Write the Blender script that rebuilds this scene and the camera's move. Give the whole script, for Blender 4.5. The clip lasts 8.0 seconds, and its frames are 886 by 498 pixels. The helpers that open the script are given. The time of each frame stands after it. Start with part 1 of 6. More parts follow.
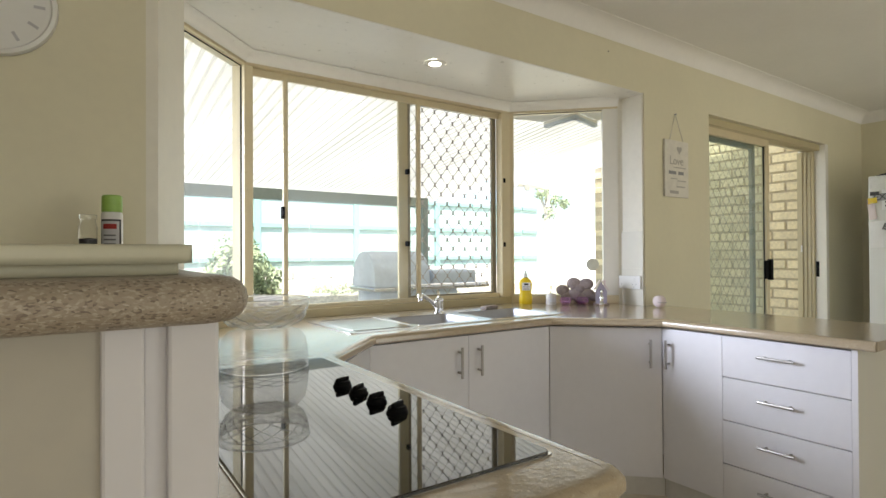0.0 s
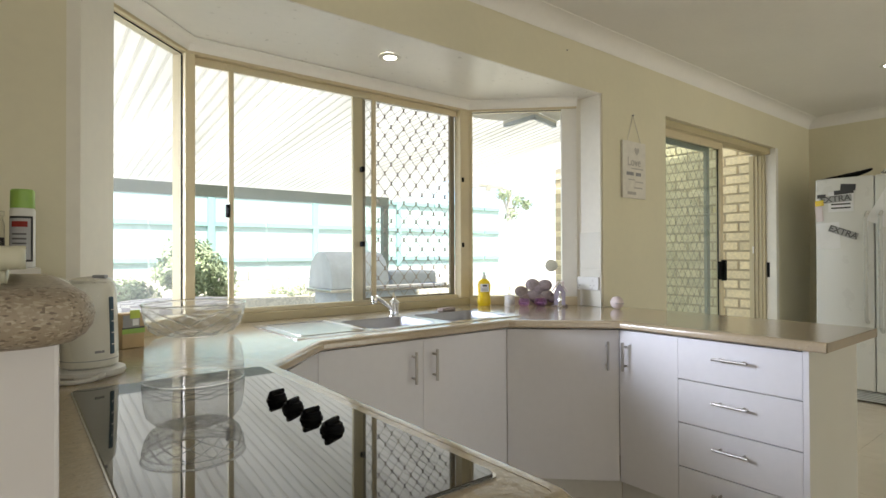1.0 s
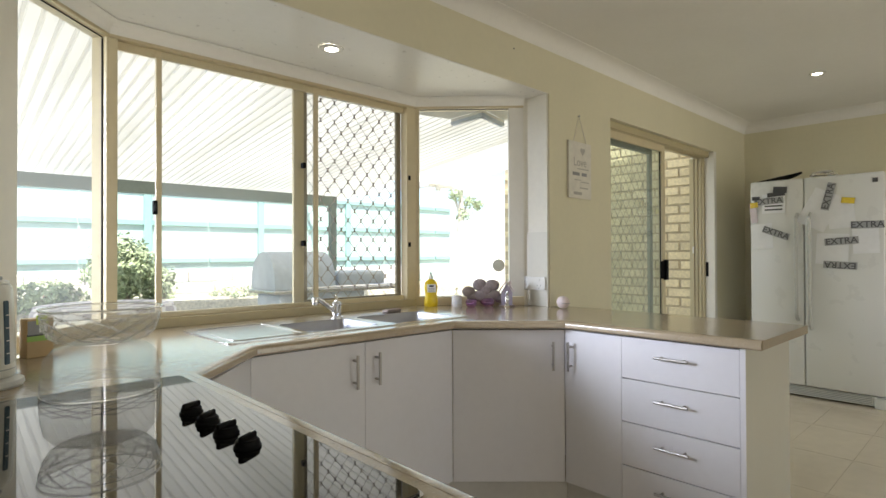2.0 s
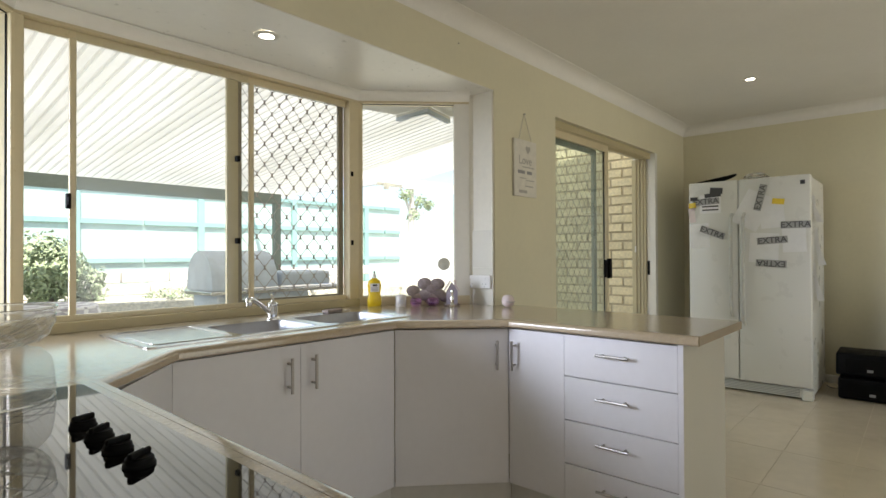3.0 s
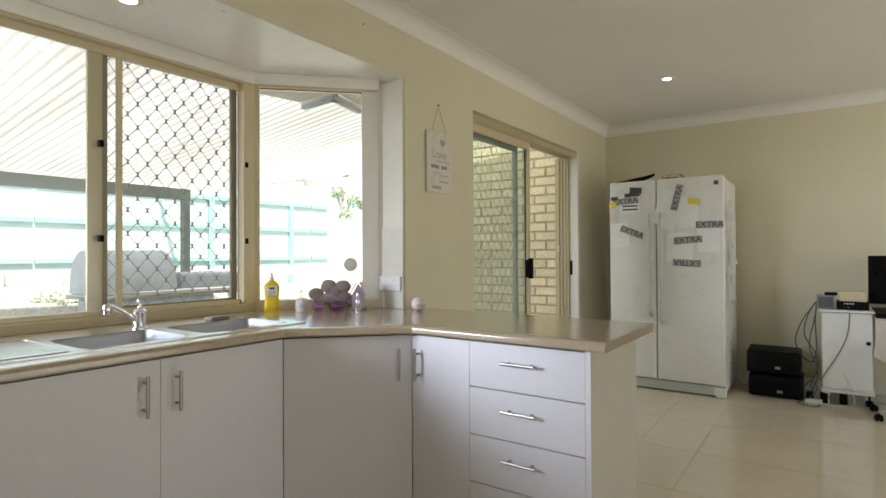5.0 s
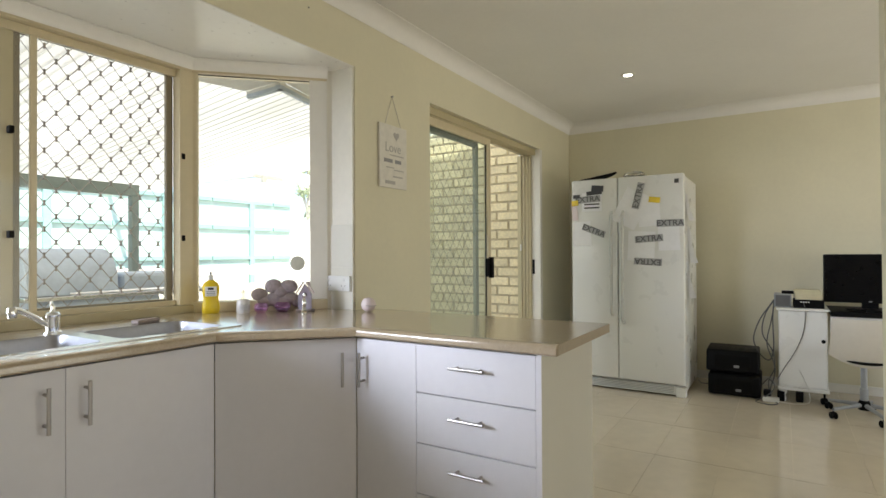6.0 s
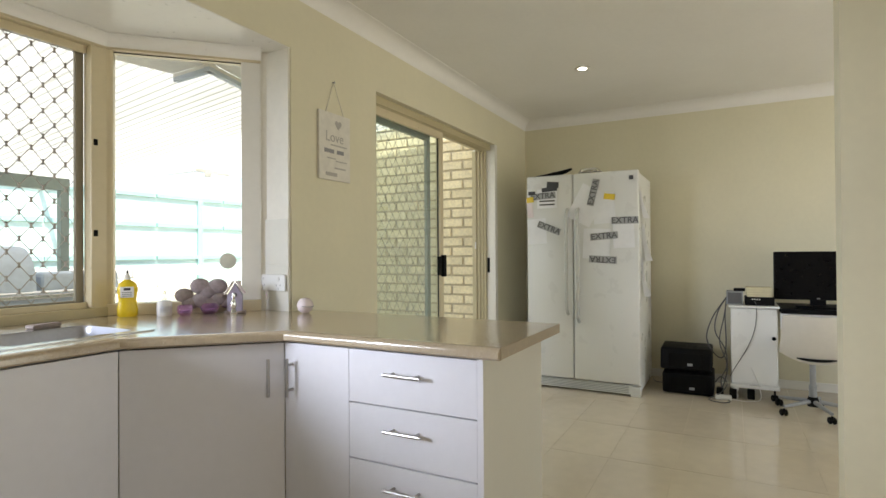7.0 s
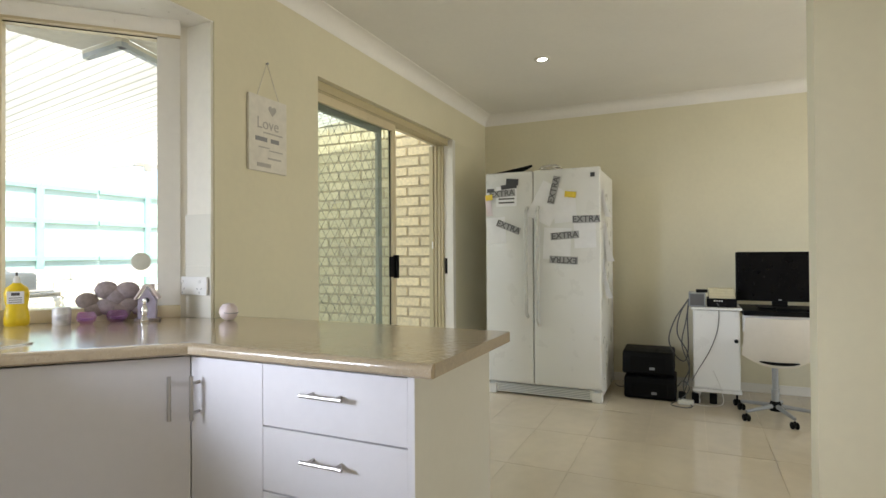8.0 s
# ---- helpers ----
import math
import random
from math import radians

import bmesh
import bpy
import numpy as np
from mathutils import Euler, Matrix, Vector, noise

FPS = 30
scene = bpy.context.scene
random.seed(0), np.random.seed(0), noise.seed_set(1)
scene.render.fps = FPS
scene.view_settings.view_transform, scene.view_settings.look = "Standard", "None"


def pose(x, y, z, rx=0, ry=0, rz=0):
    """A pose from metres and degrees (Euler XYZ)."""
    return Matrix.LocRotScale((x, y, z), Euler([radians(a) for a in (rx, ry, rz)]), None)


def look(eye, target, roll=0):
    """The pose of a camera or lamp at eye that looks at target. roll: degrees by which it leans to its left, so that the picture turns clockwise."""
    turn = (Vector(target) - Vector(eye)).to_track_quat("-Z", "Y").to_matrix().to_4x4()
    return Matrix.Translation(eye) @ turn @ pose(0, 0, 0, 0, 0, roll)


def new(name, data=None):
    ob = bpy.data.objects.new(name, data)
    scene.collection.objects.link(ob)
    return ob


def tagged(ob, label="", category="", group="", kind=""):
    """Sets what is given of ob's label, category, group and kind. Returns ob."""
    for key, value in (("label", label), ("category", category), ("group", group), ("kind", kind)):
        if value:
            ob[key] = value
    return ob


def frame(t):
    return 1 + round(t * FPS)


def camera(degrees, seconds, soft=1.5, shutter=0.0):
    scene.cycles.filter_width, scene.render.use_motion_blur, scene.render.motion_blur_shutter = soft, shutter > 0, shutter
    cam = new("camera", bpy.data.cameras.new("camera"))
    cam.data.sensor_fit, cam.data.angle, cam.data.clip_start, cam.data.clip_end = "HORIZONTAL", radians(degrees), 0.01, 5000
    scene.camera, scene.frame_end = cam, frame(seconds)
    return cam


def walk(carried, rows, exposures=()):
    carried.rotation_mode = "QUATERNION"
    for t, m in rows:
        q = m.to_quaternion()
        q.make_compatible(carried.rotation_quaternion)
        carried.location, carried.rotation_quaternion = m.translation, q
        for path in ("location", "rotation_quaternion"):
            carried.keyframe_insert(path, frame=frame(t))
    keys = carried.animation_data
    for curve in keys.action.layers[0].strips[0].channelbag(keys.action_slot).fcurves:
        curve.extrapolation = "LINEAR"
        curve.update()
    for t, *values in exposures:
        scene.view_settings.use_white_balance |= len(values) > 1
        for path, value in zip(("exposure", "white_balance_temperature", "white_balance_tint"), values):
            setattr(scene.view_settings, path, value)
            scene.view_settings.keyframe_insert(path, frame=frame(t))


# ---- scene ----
cam = camera(78.4, 8.0)
METRES, EYE, TILT, LEAN, TURN = 1.1375, 1.164, 0.0, 0.0, -34.5
ROWS = [
    (0.0, 0.0, 0.0, 0.0, 0.0, 0.49, 0.3),
    (0.5, 0.018, 0.0362, 0.0004, -1.67, 0.49, 0.25),
    (1.0, 0.0365, 0.0733, 0.0024, -3.82, 0.49, 0.2),
    (1.5, 0.0546, 0.103, 0.0018, -6.19, 0.51, 0.21),
    (3.0, 0.1232, 0.183, -0.012, -13.89, 0.55, 0.26),
    (3.5, 0.1558, 0.2106, -0.0157, -15.89, 0.55, 0.29),
    (4.0, 0.2062, 0.2487, -0.0151, -17.7, 0.53, 0.3),
    (4.5, 0.2581, 0.2883, -0.0144, -19.06, 0.54, 0.31),
    (6.0, 0.4303, 0.4056, -0.0225, -23.52, 0.48, 0.29),
    (6.5, 0.4901, 0.4447, -0.0339, -25.43, 0.48, 0.34),
    (7.0, 0.5613, 0.5099, -0.0375, -27.47, 0.46, 0.37),
    (7.5, 0.639, 0.5793, -0.0372, -29.08, 0.48, 0.37),
    (8.0, 0.7397, 0.6499, -0.0418, -30.86, 0.51, 0.33),
]
walk(cam, [(t, pose(0, 0, EYE, TILT, LEAN, TURN) @ pose(METRES * x, METRES * y, METRES * z, 90 + pitch, roll, yaw)) for t, x, y, z, yaw, pitch, roll in ROWS],
     exposures=[(0.0, 1.24), (1.5, 1.16), (3.0, 1.00), (4.5, 1.06), (6.0, 1.24), (7.0, 1.33), (8.0, 1.37)])

# ---- world, sun, large lights, exposure ----
SUN_EL, SUN_AZ = 60.0, 205.0
world = bpy.data.worlds.new("sky")
scene.world = world
world.use_nodes = True
wn = world.node_tree.nodes
sky = wn.new("ShaderNodeTexSky")
sky.sky_type = "NISHITA"
sky.sun_disc = False
sky.sun_elevation = radians(SUN_EL)
sky.sun_rotation = radians(SUN_AZ)
wn["Background"].inputs[1].default_value = 0.15
world.node_tree.links.new(sky.outputs[0], wn["Background"].inputs[0])


def lamp(name, kind, energy, colour, m, size=1.0, size_y=None, angle=0.01, spread=180.0):
    data = bpy.data.lights.new(name, kind)
    data.energy, data.color = energy, colour
    if kind == "AREA":
        data.shape = "RECTANGLE"
        data.size, data.size_y = size, size_y or size
        data.spread = radians(spread)
    elif kind == "SUN":
        data.angle = angle
    elif kind == "SPOT":
        data.spot_size, data.spot_blend, data.shadow_soft_size = radians(size), 0.6, 0.03
    ob = new(name, data)
    ob.matrix_world = m
    return ob


sx = math.sin(radians(SUN_AZ)) * math.cos(radians(SUN_EL))
sy = math.cos(radians(SUN_AZ)) * math.cos(radians(SUN_EL))
sz = math.sin(radians(SUN_EL))
lamp("sun", "SUN", 5.0, (1.0, 0.95, 0.86), look((sx * 20, sy * 20, sz * 20), (0, 0, 0)), angle=radians(0.6))
# two added fill lamps behind the walk, for daylight with no seen source
lamp("south_west_fill", "AREA", 15.5, (1.0, 0.955, 0.89), look((-0.5, -4.0, 1.40), (-0.3, 0.0, 2.9)), 3.2, 1.7)
lamp("south_east_fill", "AREA", 11.0, (1.0, 0.95, 0.87), look((4.1, -4.05, 0.9), (4.1, -1.8, 3.0)), 3.0, 1.6)
# added fill lamp, unseen on the patio, in place of western sky light
lamp("patio_side_fill", "AREA", 11.5, (0.77, 0.835, 1.0), look((-0.95, 3.55, 1.60), (2.3, 1.1, 0.45)), 1.3, 1.2, spread=56.0)

# ---- materials ----


def mat(name, colour, rough=0.5, metal=0.0, grain=0.06, scale=30.0, stain=0.05, stain_scale=2.0, bump=0.0, bump_scale=200.0,
        coat=0.0, spec=0.5, vary=0.0, sheen=0.0):
    """A surface: base colour with grain and stains at two scales, roughness variation and fine relief, all in metres."""
    m = bpy.data.materials.new(name)
    m.use_nodes = True
    n, l = m.node_tree.nodes, m.node_tree.links
    b = n["Principled BSDF"]
    tc = n.new("ShaderNodeTexCoord")
    geo = n.new("ShaderNodeNewGeometry")
    pos = geo.outputs["Position"]

    def noise_tex(s, detail):
        t = n.new("ShaderNodeTexNoise")
        t.inputs["Scale"].default_value = s
        t.inputs["Detail"].default_value = detail
        l.new(pos, t.inputs["Vector"])
        return t

    def ranged(sock, lo, hi):
        r = n.new("ShaderNodeMapRange")
        r.inputs["From Min"].default_value, r.inputs["From Max"].default_value = 0.3, 0.7
        r.inputs["To Min"].default_value, r.inputs["To Max"].default_value = lo, hi
        l.new(sock, r.inputs["Value"])
        return r.outputs["Result"]

    fine, broad = noise_tex(scale, 4), noise_tex(stain_scale, 3)
    mul = n.new("ShaderNodeMath")
    mul.operation = "MULTIPLY"
    l.new(ranged(fine.outputs["Fac"], 1 - grain, 1 + grain), mul.inputs[0])
    l.new(ranged(broad.outputs["Fac"], 1 - stain, 1 + stain), mul.inputs[1])
    last = mul.outputs[0]
    if vary:
        info = n.new("ShaderNodeObjectInfo")
        r = n.new("ShaderNodeMapRange")
        r.inputs["To Min"].default_value, r.inputs["To Max"].default_value = 1 - vary, 1 + vary
        l.new(info.outputs["Random"], r.inputs["Value"])
        m2 = n.new("ShaderNodeMath")
        m2.operation = "MULTIPLY"
        l.new(last, m2.inputs[0])
        l.new(r.outputs["Result"], m2.inputs[1])
        last = m2.outputs[0]
    sc = n.new("ShaderNodeVectorMath")
    sc.operation = "SCALE"
    sc.inputs[0].default_value = colour
    l.new(last, sc.inputs["Scale"])
    l.new(sc.outputs["Vector"], b.inputs["Base Color"])
    l.new(ranged(fine.outputs["Fac"], max(0.02, rough * 0.85), min(1, rough * 1.15)), b.inputs["Roughness"])
    b.inputs["Metallic"].default_value = metal
    b.inputs["Coat Weight"].default_value = coat
    b.inputs["Coat Roughness"].default_value = 0.08
    b.inputs["Specular IOR Level"].default_value = spec
    if bump:
        bt = noise_tex(bump_scale, 3)
        bp = n.new("ShaderNodeBump")
        bp.inputs["Strength"].default_value = bump
        bp.inputs["Distance"].default_value = 0.002
        l.new(bt.outputs["Fac"], bp.inputs["Height"])
        l.new(bp.outputs["Normal"], b.inputs["Normal"])
    return m


def glass_mat(name, colour=(1, 1, 1), rough=0.0, ior=1.45):
    m = bpy.data.materials.new(name)
    m.use_nodes = True
    b = m.node_tree.nodes["Principled BSDF"]
    b.inputs["Base Color"].default_value = (*colour, 1)
    b.inputs["Roughness"].default_value = rough
    b.inputs["Transmission Weight"].default_value = 1.0
    b.inputs["IOR"].default_value = ior
    return m


def pane_mat(name, tint=(1, 1, 1), gloss=0.06, edge=0.6):
    """Thin window glass: mostly clear, with a mirror share that grows to grazing angles."""
    m = bpy.data.materials.new(name)
    m.use_nodes = True
    n, l = m.node_tree.nodes, m.node_tree.links
    n.remove(n["Principled BSDF"])
    clear, mirror, mix, lw = n.new("ShaderNodeBsdfTransparent"), n.new("ShaderNodeBsdfGlossy"), n.new("ShaderNodeMixShader"), n.new("ShaderNodeLayerWeight")
    power, share = n.new("ShaderNodeMath"), n.new("ShaderNodeMath")
    clear.inputs[0].default_value = (*tint, 1)
    mirror.inputs["Roughness"].default_value = 0.01
    power.operation, share.operation = "POWER", "MULTIPLY_ADD"
    power.inputs[1].default_value = 4.0
    share.inputs[1].default_value = edge
    share.inputs[2].default_value = max(0.0, 0.03 + gloss * 0.2)
    l.new(lw.outputs["Facing"], power.inputs[0])
    l.new(power.outputs[0], share.inputs[0])
    l.new(share.outputs[0], mix.inputs[0])
    l.new(clear.outputs[0], mix.inputs[1])
    l.new(mirror.outputs[0], mix.inputs[2])
    l.new(mix.outputs[0], n["Material Output"].inputs[0])
    return m


def thin_glass(name, milk, tint=(0.97, 0.98, 0.98), gloss=0.0, edge=0.6):
    """Clear thin-walled glass with bright cut edges: a share of white scatter, and a mirror share by Fresnel."""
    m = pane_mat(name, tint, gloss, edge)
    n, l = m.node_tree.nodes, m.node_tree.links
    old = n["Material Output"].inputs[0].links[0].from_socket
    tr, mix = n.new("ShaderNodeBsdfTranslucent"), n.new("ShaderNodeMixShader")
    tr.inputs[0].default_value = (0.9, 0.9, 0.92, 1)
    mix.inputs[0].default_value = milk
    l.new(old, mix.inputs[1])
    l.new(tr.outputs[0], mix.inputs[2])
    l.new(mix.outputs[0], n["Material Output"].inputs[0])
    return m


def glow_mat(name, colour, strength):
    m = bpy.data.materials.new(name)
    m.use_nodes = True
    b = m.node_tree.nodes["Principled BSDF"]
    b.inputs["Base Color"].default_value = (0.8, 0.8, 0.8, 1)
    b.inputs["Emission Color"].default_value = (*colour, 1)
    b.inputs["Emission Strength"].default_value = strength
    return m


def speckle_mat(name, base, dark, light, rough, scale, bump=0.0, amount=0.5):
    """Laminate or stone with dark and light flecks."""
    m = mat(name, base, rough, grain=0.05, scale=60, stain=0.04, bump=bump, bump_scale=scale)
    n, l = m.node_tree.nodes, m.node_tree.links
    b = n["Principled BSDF"]
    src = b.inputs["Base Color"].links[0].from_socket
    geo = n.new("ShaderNodeNewGeometry")
    for k, (c, lo, hi, s) in enumerate(((dark, 0.60, 0.68, scale), (light, 0.60, 0.70, scale * 1.7))):
        t = n.new("ShaderNodeTexNoise")
        t.inputs["Scale"].default_value = s
        t.inputs["Detail"].default_value = 3
        t.inputs["Distortion"].default_value = 0.6
        mp = n.new("ShaderNodeMapping")
        mp.inputs["Location"].default_value = (k * 7.3, k * 3.1, k * 1.7)
        l.new(geo.outputs["Position"], mp.inputs["Vector"])
        l.new(mp.outputs["Vector"], t.inputs["Vector"])
        r = n.new("ShaderNodeMapRange")
        r.inputs["From Min"].default_value, r.inputs["From Max"].default_value = lo, hi
        r.inputs["To Max"].default_value = amount
        l.new(t.outputs["Fac"], r.inputs["Value"])
        mx = n.new("ShaderNodeMix")
        mx.data_type = "RGBA"
        l.new(r.outputs["Result"], mx.inputs[0])
        l.new(src, mx.inputs[6])
        mx.inputs[7].default_value = (*c, 1)
        src = mx.outputs[2]
    l.new(src, b.inputs["Base Color"])
    return m


M_wall = mat("cream_wall_paint", (0.73, 0.685, 0.515), 0.55, grain=0.015, stain=0.03, bump=0.06, bump_scale=260)
M_ceil = mat("ceiling_paint", (0.86, 0.84, 0.80), 0.8, grain=0.012, stain=0.02, bump=0.05, bump_scale=200)
M_bayceil = mat("bay_ceiling_paint", (0.88, 0.86, 0.81), 0.32, grain=0.012, stain=0.02, bump=0.03)
M_trim = mat("white_gloss_trim", (0.78, 0.76, 0.70), 0.35, grain=0.015, stain=0.03)
M_alu = mat("cream_window_aluminium", (0.66, 0.57, 0.38), 0.32, grain=0.02, stain=0.04)
M_alu_dark = mat("tan_screen_frame", (0.24, 0.205, 0.14), 0.4, grain=0.03, stain=0.05)
M_black = mat("black_plastic", (0.004, 0.004, 0.0045), 0.5, grain=0.0, stain=0.05, spec=0.12)
M_rubber = mat("black_seal", (0.005, 0.005, 0.005), 0.7, grain=0.1, spec=0.1)
M_screenrail = mat("grey_green_screen_rail", (0.30, 0.33, 0.27), 0.45, grain=0.03)
M_grille = mat("bronze_grille", (0.33, 0.30, 0.26), 0.5, grain=0.05)
# the panes' white scatter imitates a haze of glare over the view
M_glass = thin_glass("window_glass", 0.05, (0.98, 0.99, 0.98))
M_doorglass = thin_glass("tinted_door_glass", 0.10, (0.63, 0.70, 0.63), 0.12)
M_cab = mat("white_cabinet_laminate", (0.71, 0.695, 0.715), 0.33, grain=0.012, stain=0.02, bump=0.02, bump_scale=400)
M_kick = mat("white_kickboard", (0.62, 0.60, 0.56), 0.5, grain=0.03)
M_carcass = mat("cabinet_edge", (0.74, 0.71, 0.64), 0.5)
M_bench = speckle_mat("beige_bench_laminate", (0.43, 0.345, 0.235), (0.26, 0.20, 0.14), (0.60, 0.54, 0.44), 0.17, 140, 0.14, 0.4)
M_bench.node_tree.nodes["Principled BSDF"].inputs["Coat Weight"].default_value = 0.6
M_bench.node_tree.nodes["Principled BSDF"].inputs["Coat Roughness"].default_value = 0.12
bench_n, bench_l = M_bench.node_tree.nodes, M_bench.node_tree.links
dimple, relief, where = bench_n.new("ShaderNodeTexNoise"), bench_n.new("ShaderNodeBump"), bench_n.new("ShaderNodeNewGeometry")
dimple.inputs["Scale"].default_value = 70.0
dimple.inputs["Detail"].default_value = 3.0
relief.inputs["Strength"].default_value = 0.22
relief.inputs["Distance"].default_value = 0.003
bench_l.new(where.outputs["Position"], dimple.inputs["Vector"])
bench_l.new(dimple.outputs["Fac"], relief.inputs["Height"])
for socket in ("Normal", "Coat Normal"):
    bench_l.new(relief.outputs["Normal"], bench_n["Principled BSDF"].inputs[socket])
def granite_mat(name, dark, mid, pale, rough, scale):
    """Grains of three tones, longer than high, with fine noise over them."""
    m = mat(name, mid, rough, bump=0.25, bump_scale=scale)
    n, l = m.node_tree.nodes, m.node_tree.links
    b = n["Principled BSDF"]
    geo, mp, vo, sep, ramp = n.new("ShaderNodeNewGeometry"), n.new("ShaderNodeMapping"), n.new("ShaderNodeTexVoronoi"), n.new("ShaderNodeSeparateColor"), n.new("ShaderNodeValToRGB")
    wob, add = n.new("ShaderNodeTexNoise"), n.new("ShaderNodeMix")
    mp.inputs["Scale"].default_value = (0.5, 0.6, 1.0)
    vo.inputs["Scale"].default_value = scale
    wob.inputs["Scale"].default_value = 60
    add.data_type = "RGBA"
    add.inputs[0].default_value = 0.008
    e = ramp.color_ramp.elements
    e[0].position, e[0].color = 0.05, (*dark, 1)
    e[1].position, e[1].color = 0.95, (*pale, 1)
    for p in (0.25, 0.7):
        k = e.new(p)
        k.color = (*mid, 1)
    l.new(geo.outputs["Position"], mp.inputs["Vector"])
    l.new(mp.outputs["Vector"], wob.inputs["Vector"])
    l.new(mp.outputs["Vector"], add.inputs[6])
    l.new(wob.outputs["Color"], add.inputs[7])
    l.new(add.outputs[2], vo.inputs["Vector"])
    l.new(vo.outputs["Color"], sep.inputs["Color"])
    l.new(sep.outputs[0], ramp.inputs["Fac"])
    l.new(ramp.outputs["Color"], b.inputs["Base Color"])
    return m


M_bar = granite_mat("brown_granite_laminate", (0.18, 0.14, 0.11), (0.335, 0.28, 0.215), (0.46, 0.40, 0.32), 0.42, 760)
M_steel = mat("brushed_steel", (0.62, 0.61, 0.60), 0.24, 1.0, grain=0.05, scale=90)
M_chrome = mat("chrome", (0.78, 0.78, 0.78), 0.1, 1.0, grain=0.02)
M_nickel = mat("satin_nickel", (0.43, 0.41, 0.39), 0.42, 1.0, grain=0.03)
M_hob = mat("black_ceramic_glass", (0.010, 0.010, 0.010), 0.02, grain=0.03, spec=0.9, coat=0.28)
M_tile = mat("white_wall_tile", (0.70, 0.68, 0.60), 0.4, grain=0.01, stain=0.02)
M_jamb = mat("jamb_paint", (0.80, 0.77, 0.68), 0.5, grain=0.02, stain=0.03)
# wall paint darkened: the weak light under the bar is in this colour
M_barwall_dim = mat("dimmed_bar_wall", (0.48, 0.45, 0.38), 0.6, grain=0.03, stain=0.05)
M_board = mat("cream_gloss_board", (0.60, 0.58, 0.44), 0.35, grain=0.02, stain=0.04)
# cream aluminium darkened to tan; dim light on the frames is in the colour
M_alu_dim_tan = mat("dim_tan_aluminium", (0.52, 0.45, 0.28), 0.35, grain=0.03, stain=0.05)
M_floor = mat("cream_polished_tile", (0.74, 0.66, 0.53), 0.10, grain=0.03, scale=12, stain=0.05, vary=0.02, coat=0.3)
M_grout = mat("floor_grout", (0.58, 0.51, 0.40), 0.8, grain=0.08)
M_white = mat("white_enamel", (0.80, 0.80, 0.78), 0.3, grain=0.0, scale=8, stain=0.015, stain_scale=1.2)
M_handle = mat("pale_grey_handle", (0.56, 0.56, 0.54), 0.3, grain=0.01, stain=0.02)
M_plastic = mat("white_plastic", (0.78, 0.78, 0.76), 0.35, grain=0.01, stain=0.02)
M_greyplast = mat("grey_plastic", (0.30, 0.31, 0.32), 0.4)
M_paper = mat("paper", (0.88, 0.88, 0.90), 0.8, grain=0.02)
M_oldpaper = mat("yellowed_paper", (0.62, 0.56, 0.38), 0.8, grain=0.05)
M_yellow = mat("yellow_plastic", (0.80, 0.58, 0.02), 0.3)
M_green_lab = mat("green_label", (0.30, 0.50, 0.10), 0.4)
M_lime = mat("lime_print", (0.50, 0.62, 0.08), 0.45)
M_red = mat("red_print", (0.55, 0.06, 0.05), 0.5)
M_dark_print = mat("dark_print", (0.06, 0.06, 0.065), 0.6)
M_grey_print = mat("grey_print", (0.28, 0.28, 0.29), 0.6)
M_letter = mat("charcoal_letters", (0.11, 0.11, 0.115), 0.6)
M_strip = mat("grey_magnet", (0.40, 0.40, 0.41), 0.5)
M_sign_print = mat("faded_print", (0.46, 0.44, 0.41), 0.7)
M_bowlsteel = mat("sink_bowl_steel", (0.40, 0.41, 0.46), 0.36, 1.0, grain=0.05, scale=90)
# white scatter put in for the glow of light refracted in the glass
M_crystal = thin_glass("clear_crystal", 0.18, (1.0, 1.0, 1.0), 0.05, 0.25)
M_facet = glass_mat("cut_facets", (1.0, 1.0, 1.0), 0.10, 1.45)
M_clearplast = glass_mat("clear_plastic", (0.95, 0.96, 0.96), 0.08, 1.35)
M_purple = thin_glass("purple_glass", 0.2, (0.86, 0.62, 0.84))
M_bench_edge = mat("bench_edge_band", (0.36, 0.30, 0.22), 0.5, grain=0.12, scale=120)
# white laminate toned warm and dim for the room light on this side
M_endpanel = mat("warm_lit_panel", (0.62, 0.60, 0.53), 0.4, grain=0.02, stain=0.03)
M_chair = mat("chair_plastic", (0.62, 0.58, 0.50), 0.4, grain=0.02, stain=0.04)
M_mauve = mat("mauve_fabric", (0.34, 0.29, 0.30), 0.9, grain=0.15, scale=80, stain=0.1)
M_mauve_dark = mat("grey_brown_wood", (0.28, 0.23, 0.21), 0.8, grain=0.15, scale=80)
M_lilac = mat("lilac_paint", (0.40, 0.36, 0.46), 0.4, grain=0.1)
M_pink = mat("pale_pink_shell", (0.74, 0.64, 0.64), 0.35, grain=0.04)
M_brick = mat("cream_brick", (0.82, 0.73, 0.51), 0.85, grain=0.12, scale=45, stain=0.06, stain_scale=6, bump=0.5, bump_scale=90, vary=0.10)
M_mortar = mat("brick_mortar", (0.57, 0.49, 0.35), 0.95, grain=0.1, bump=0.4)

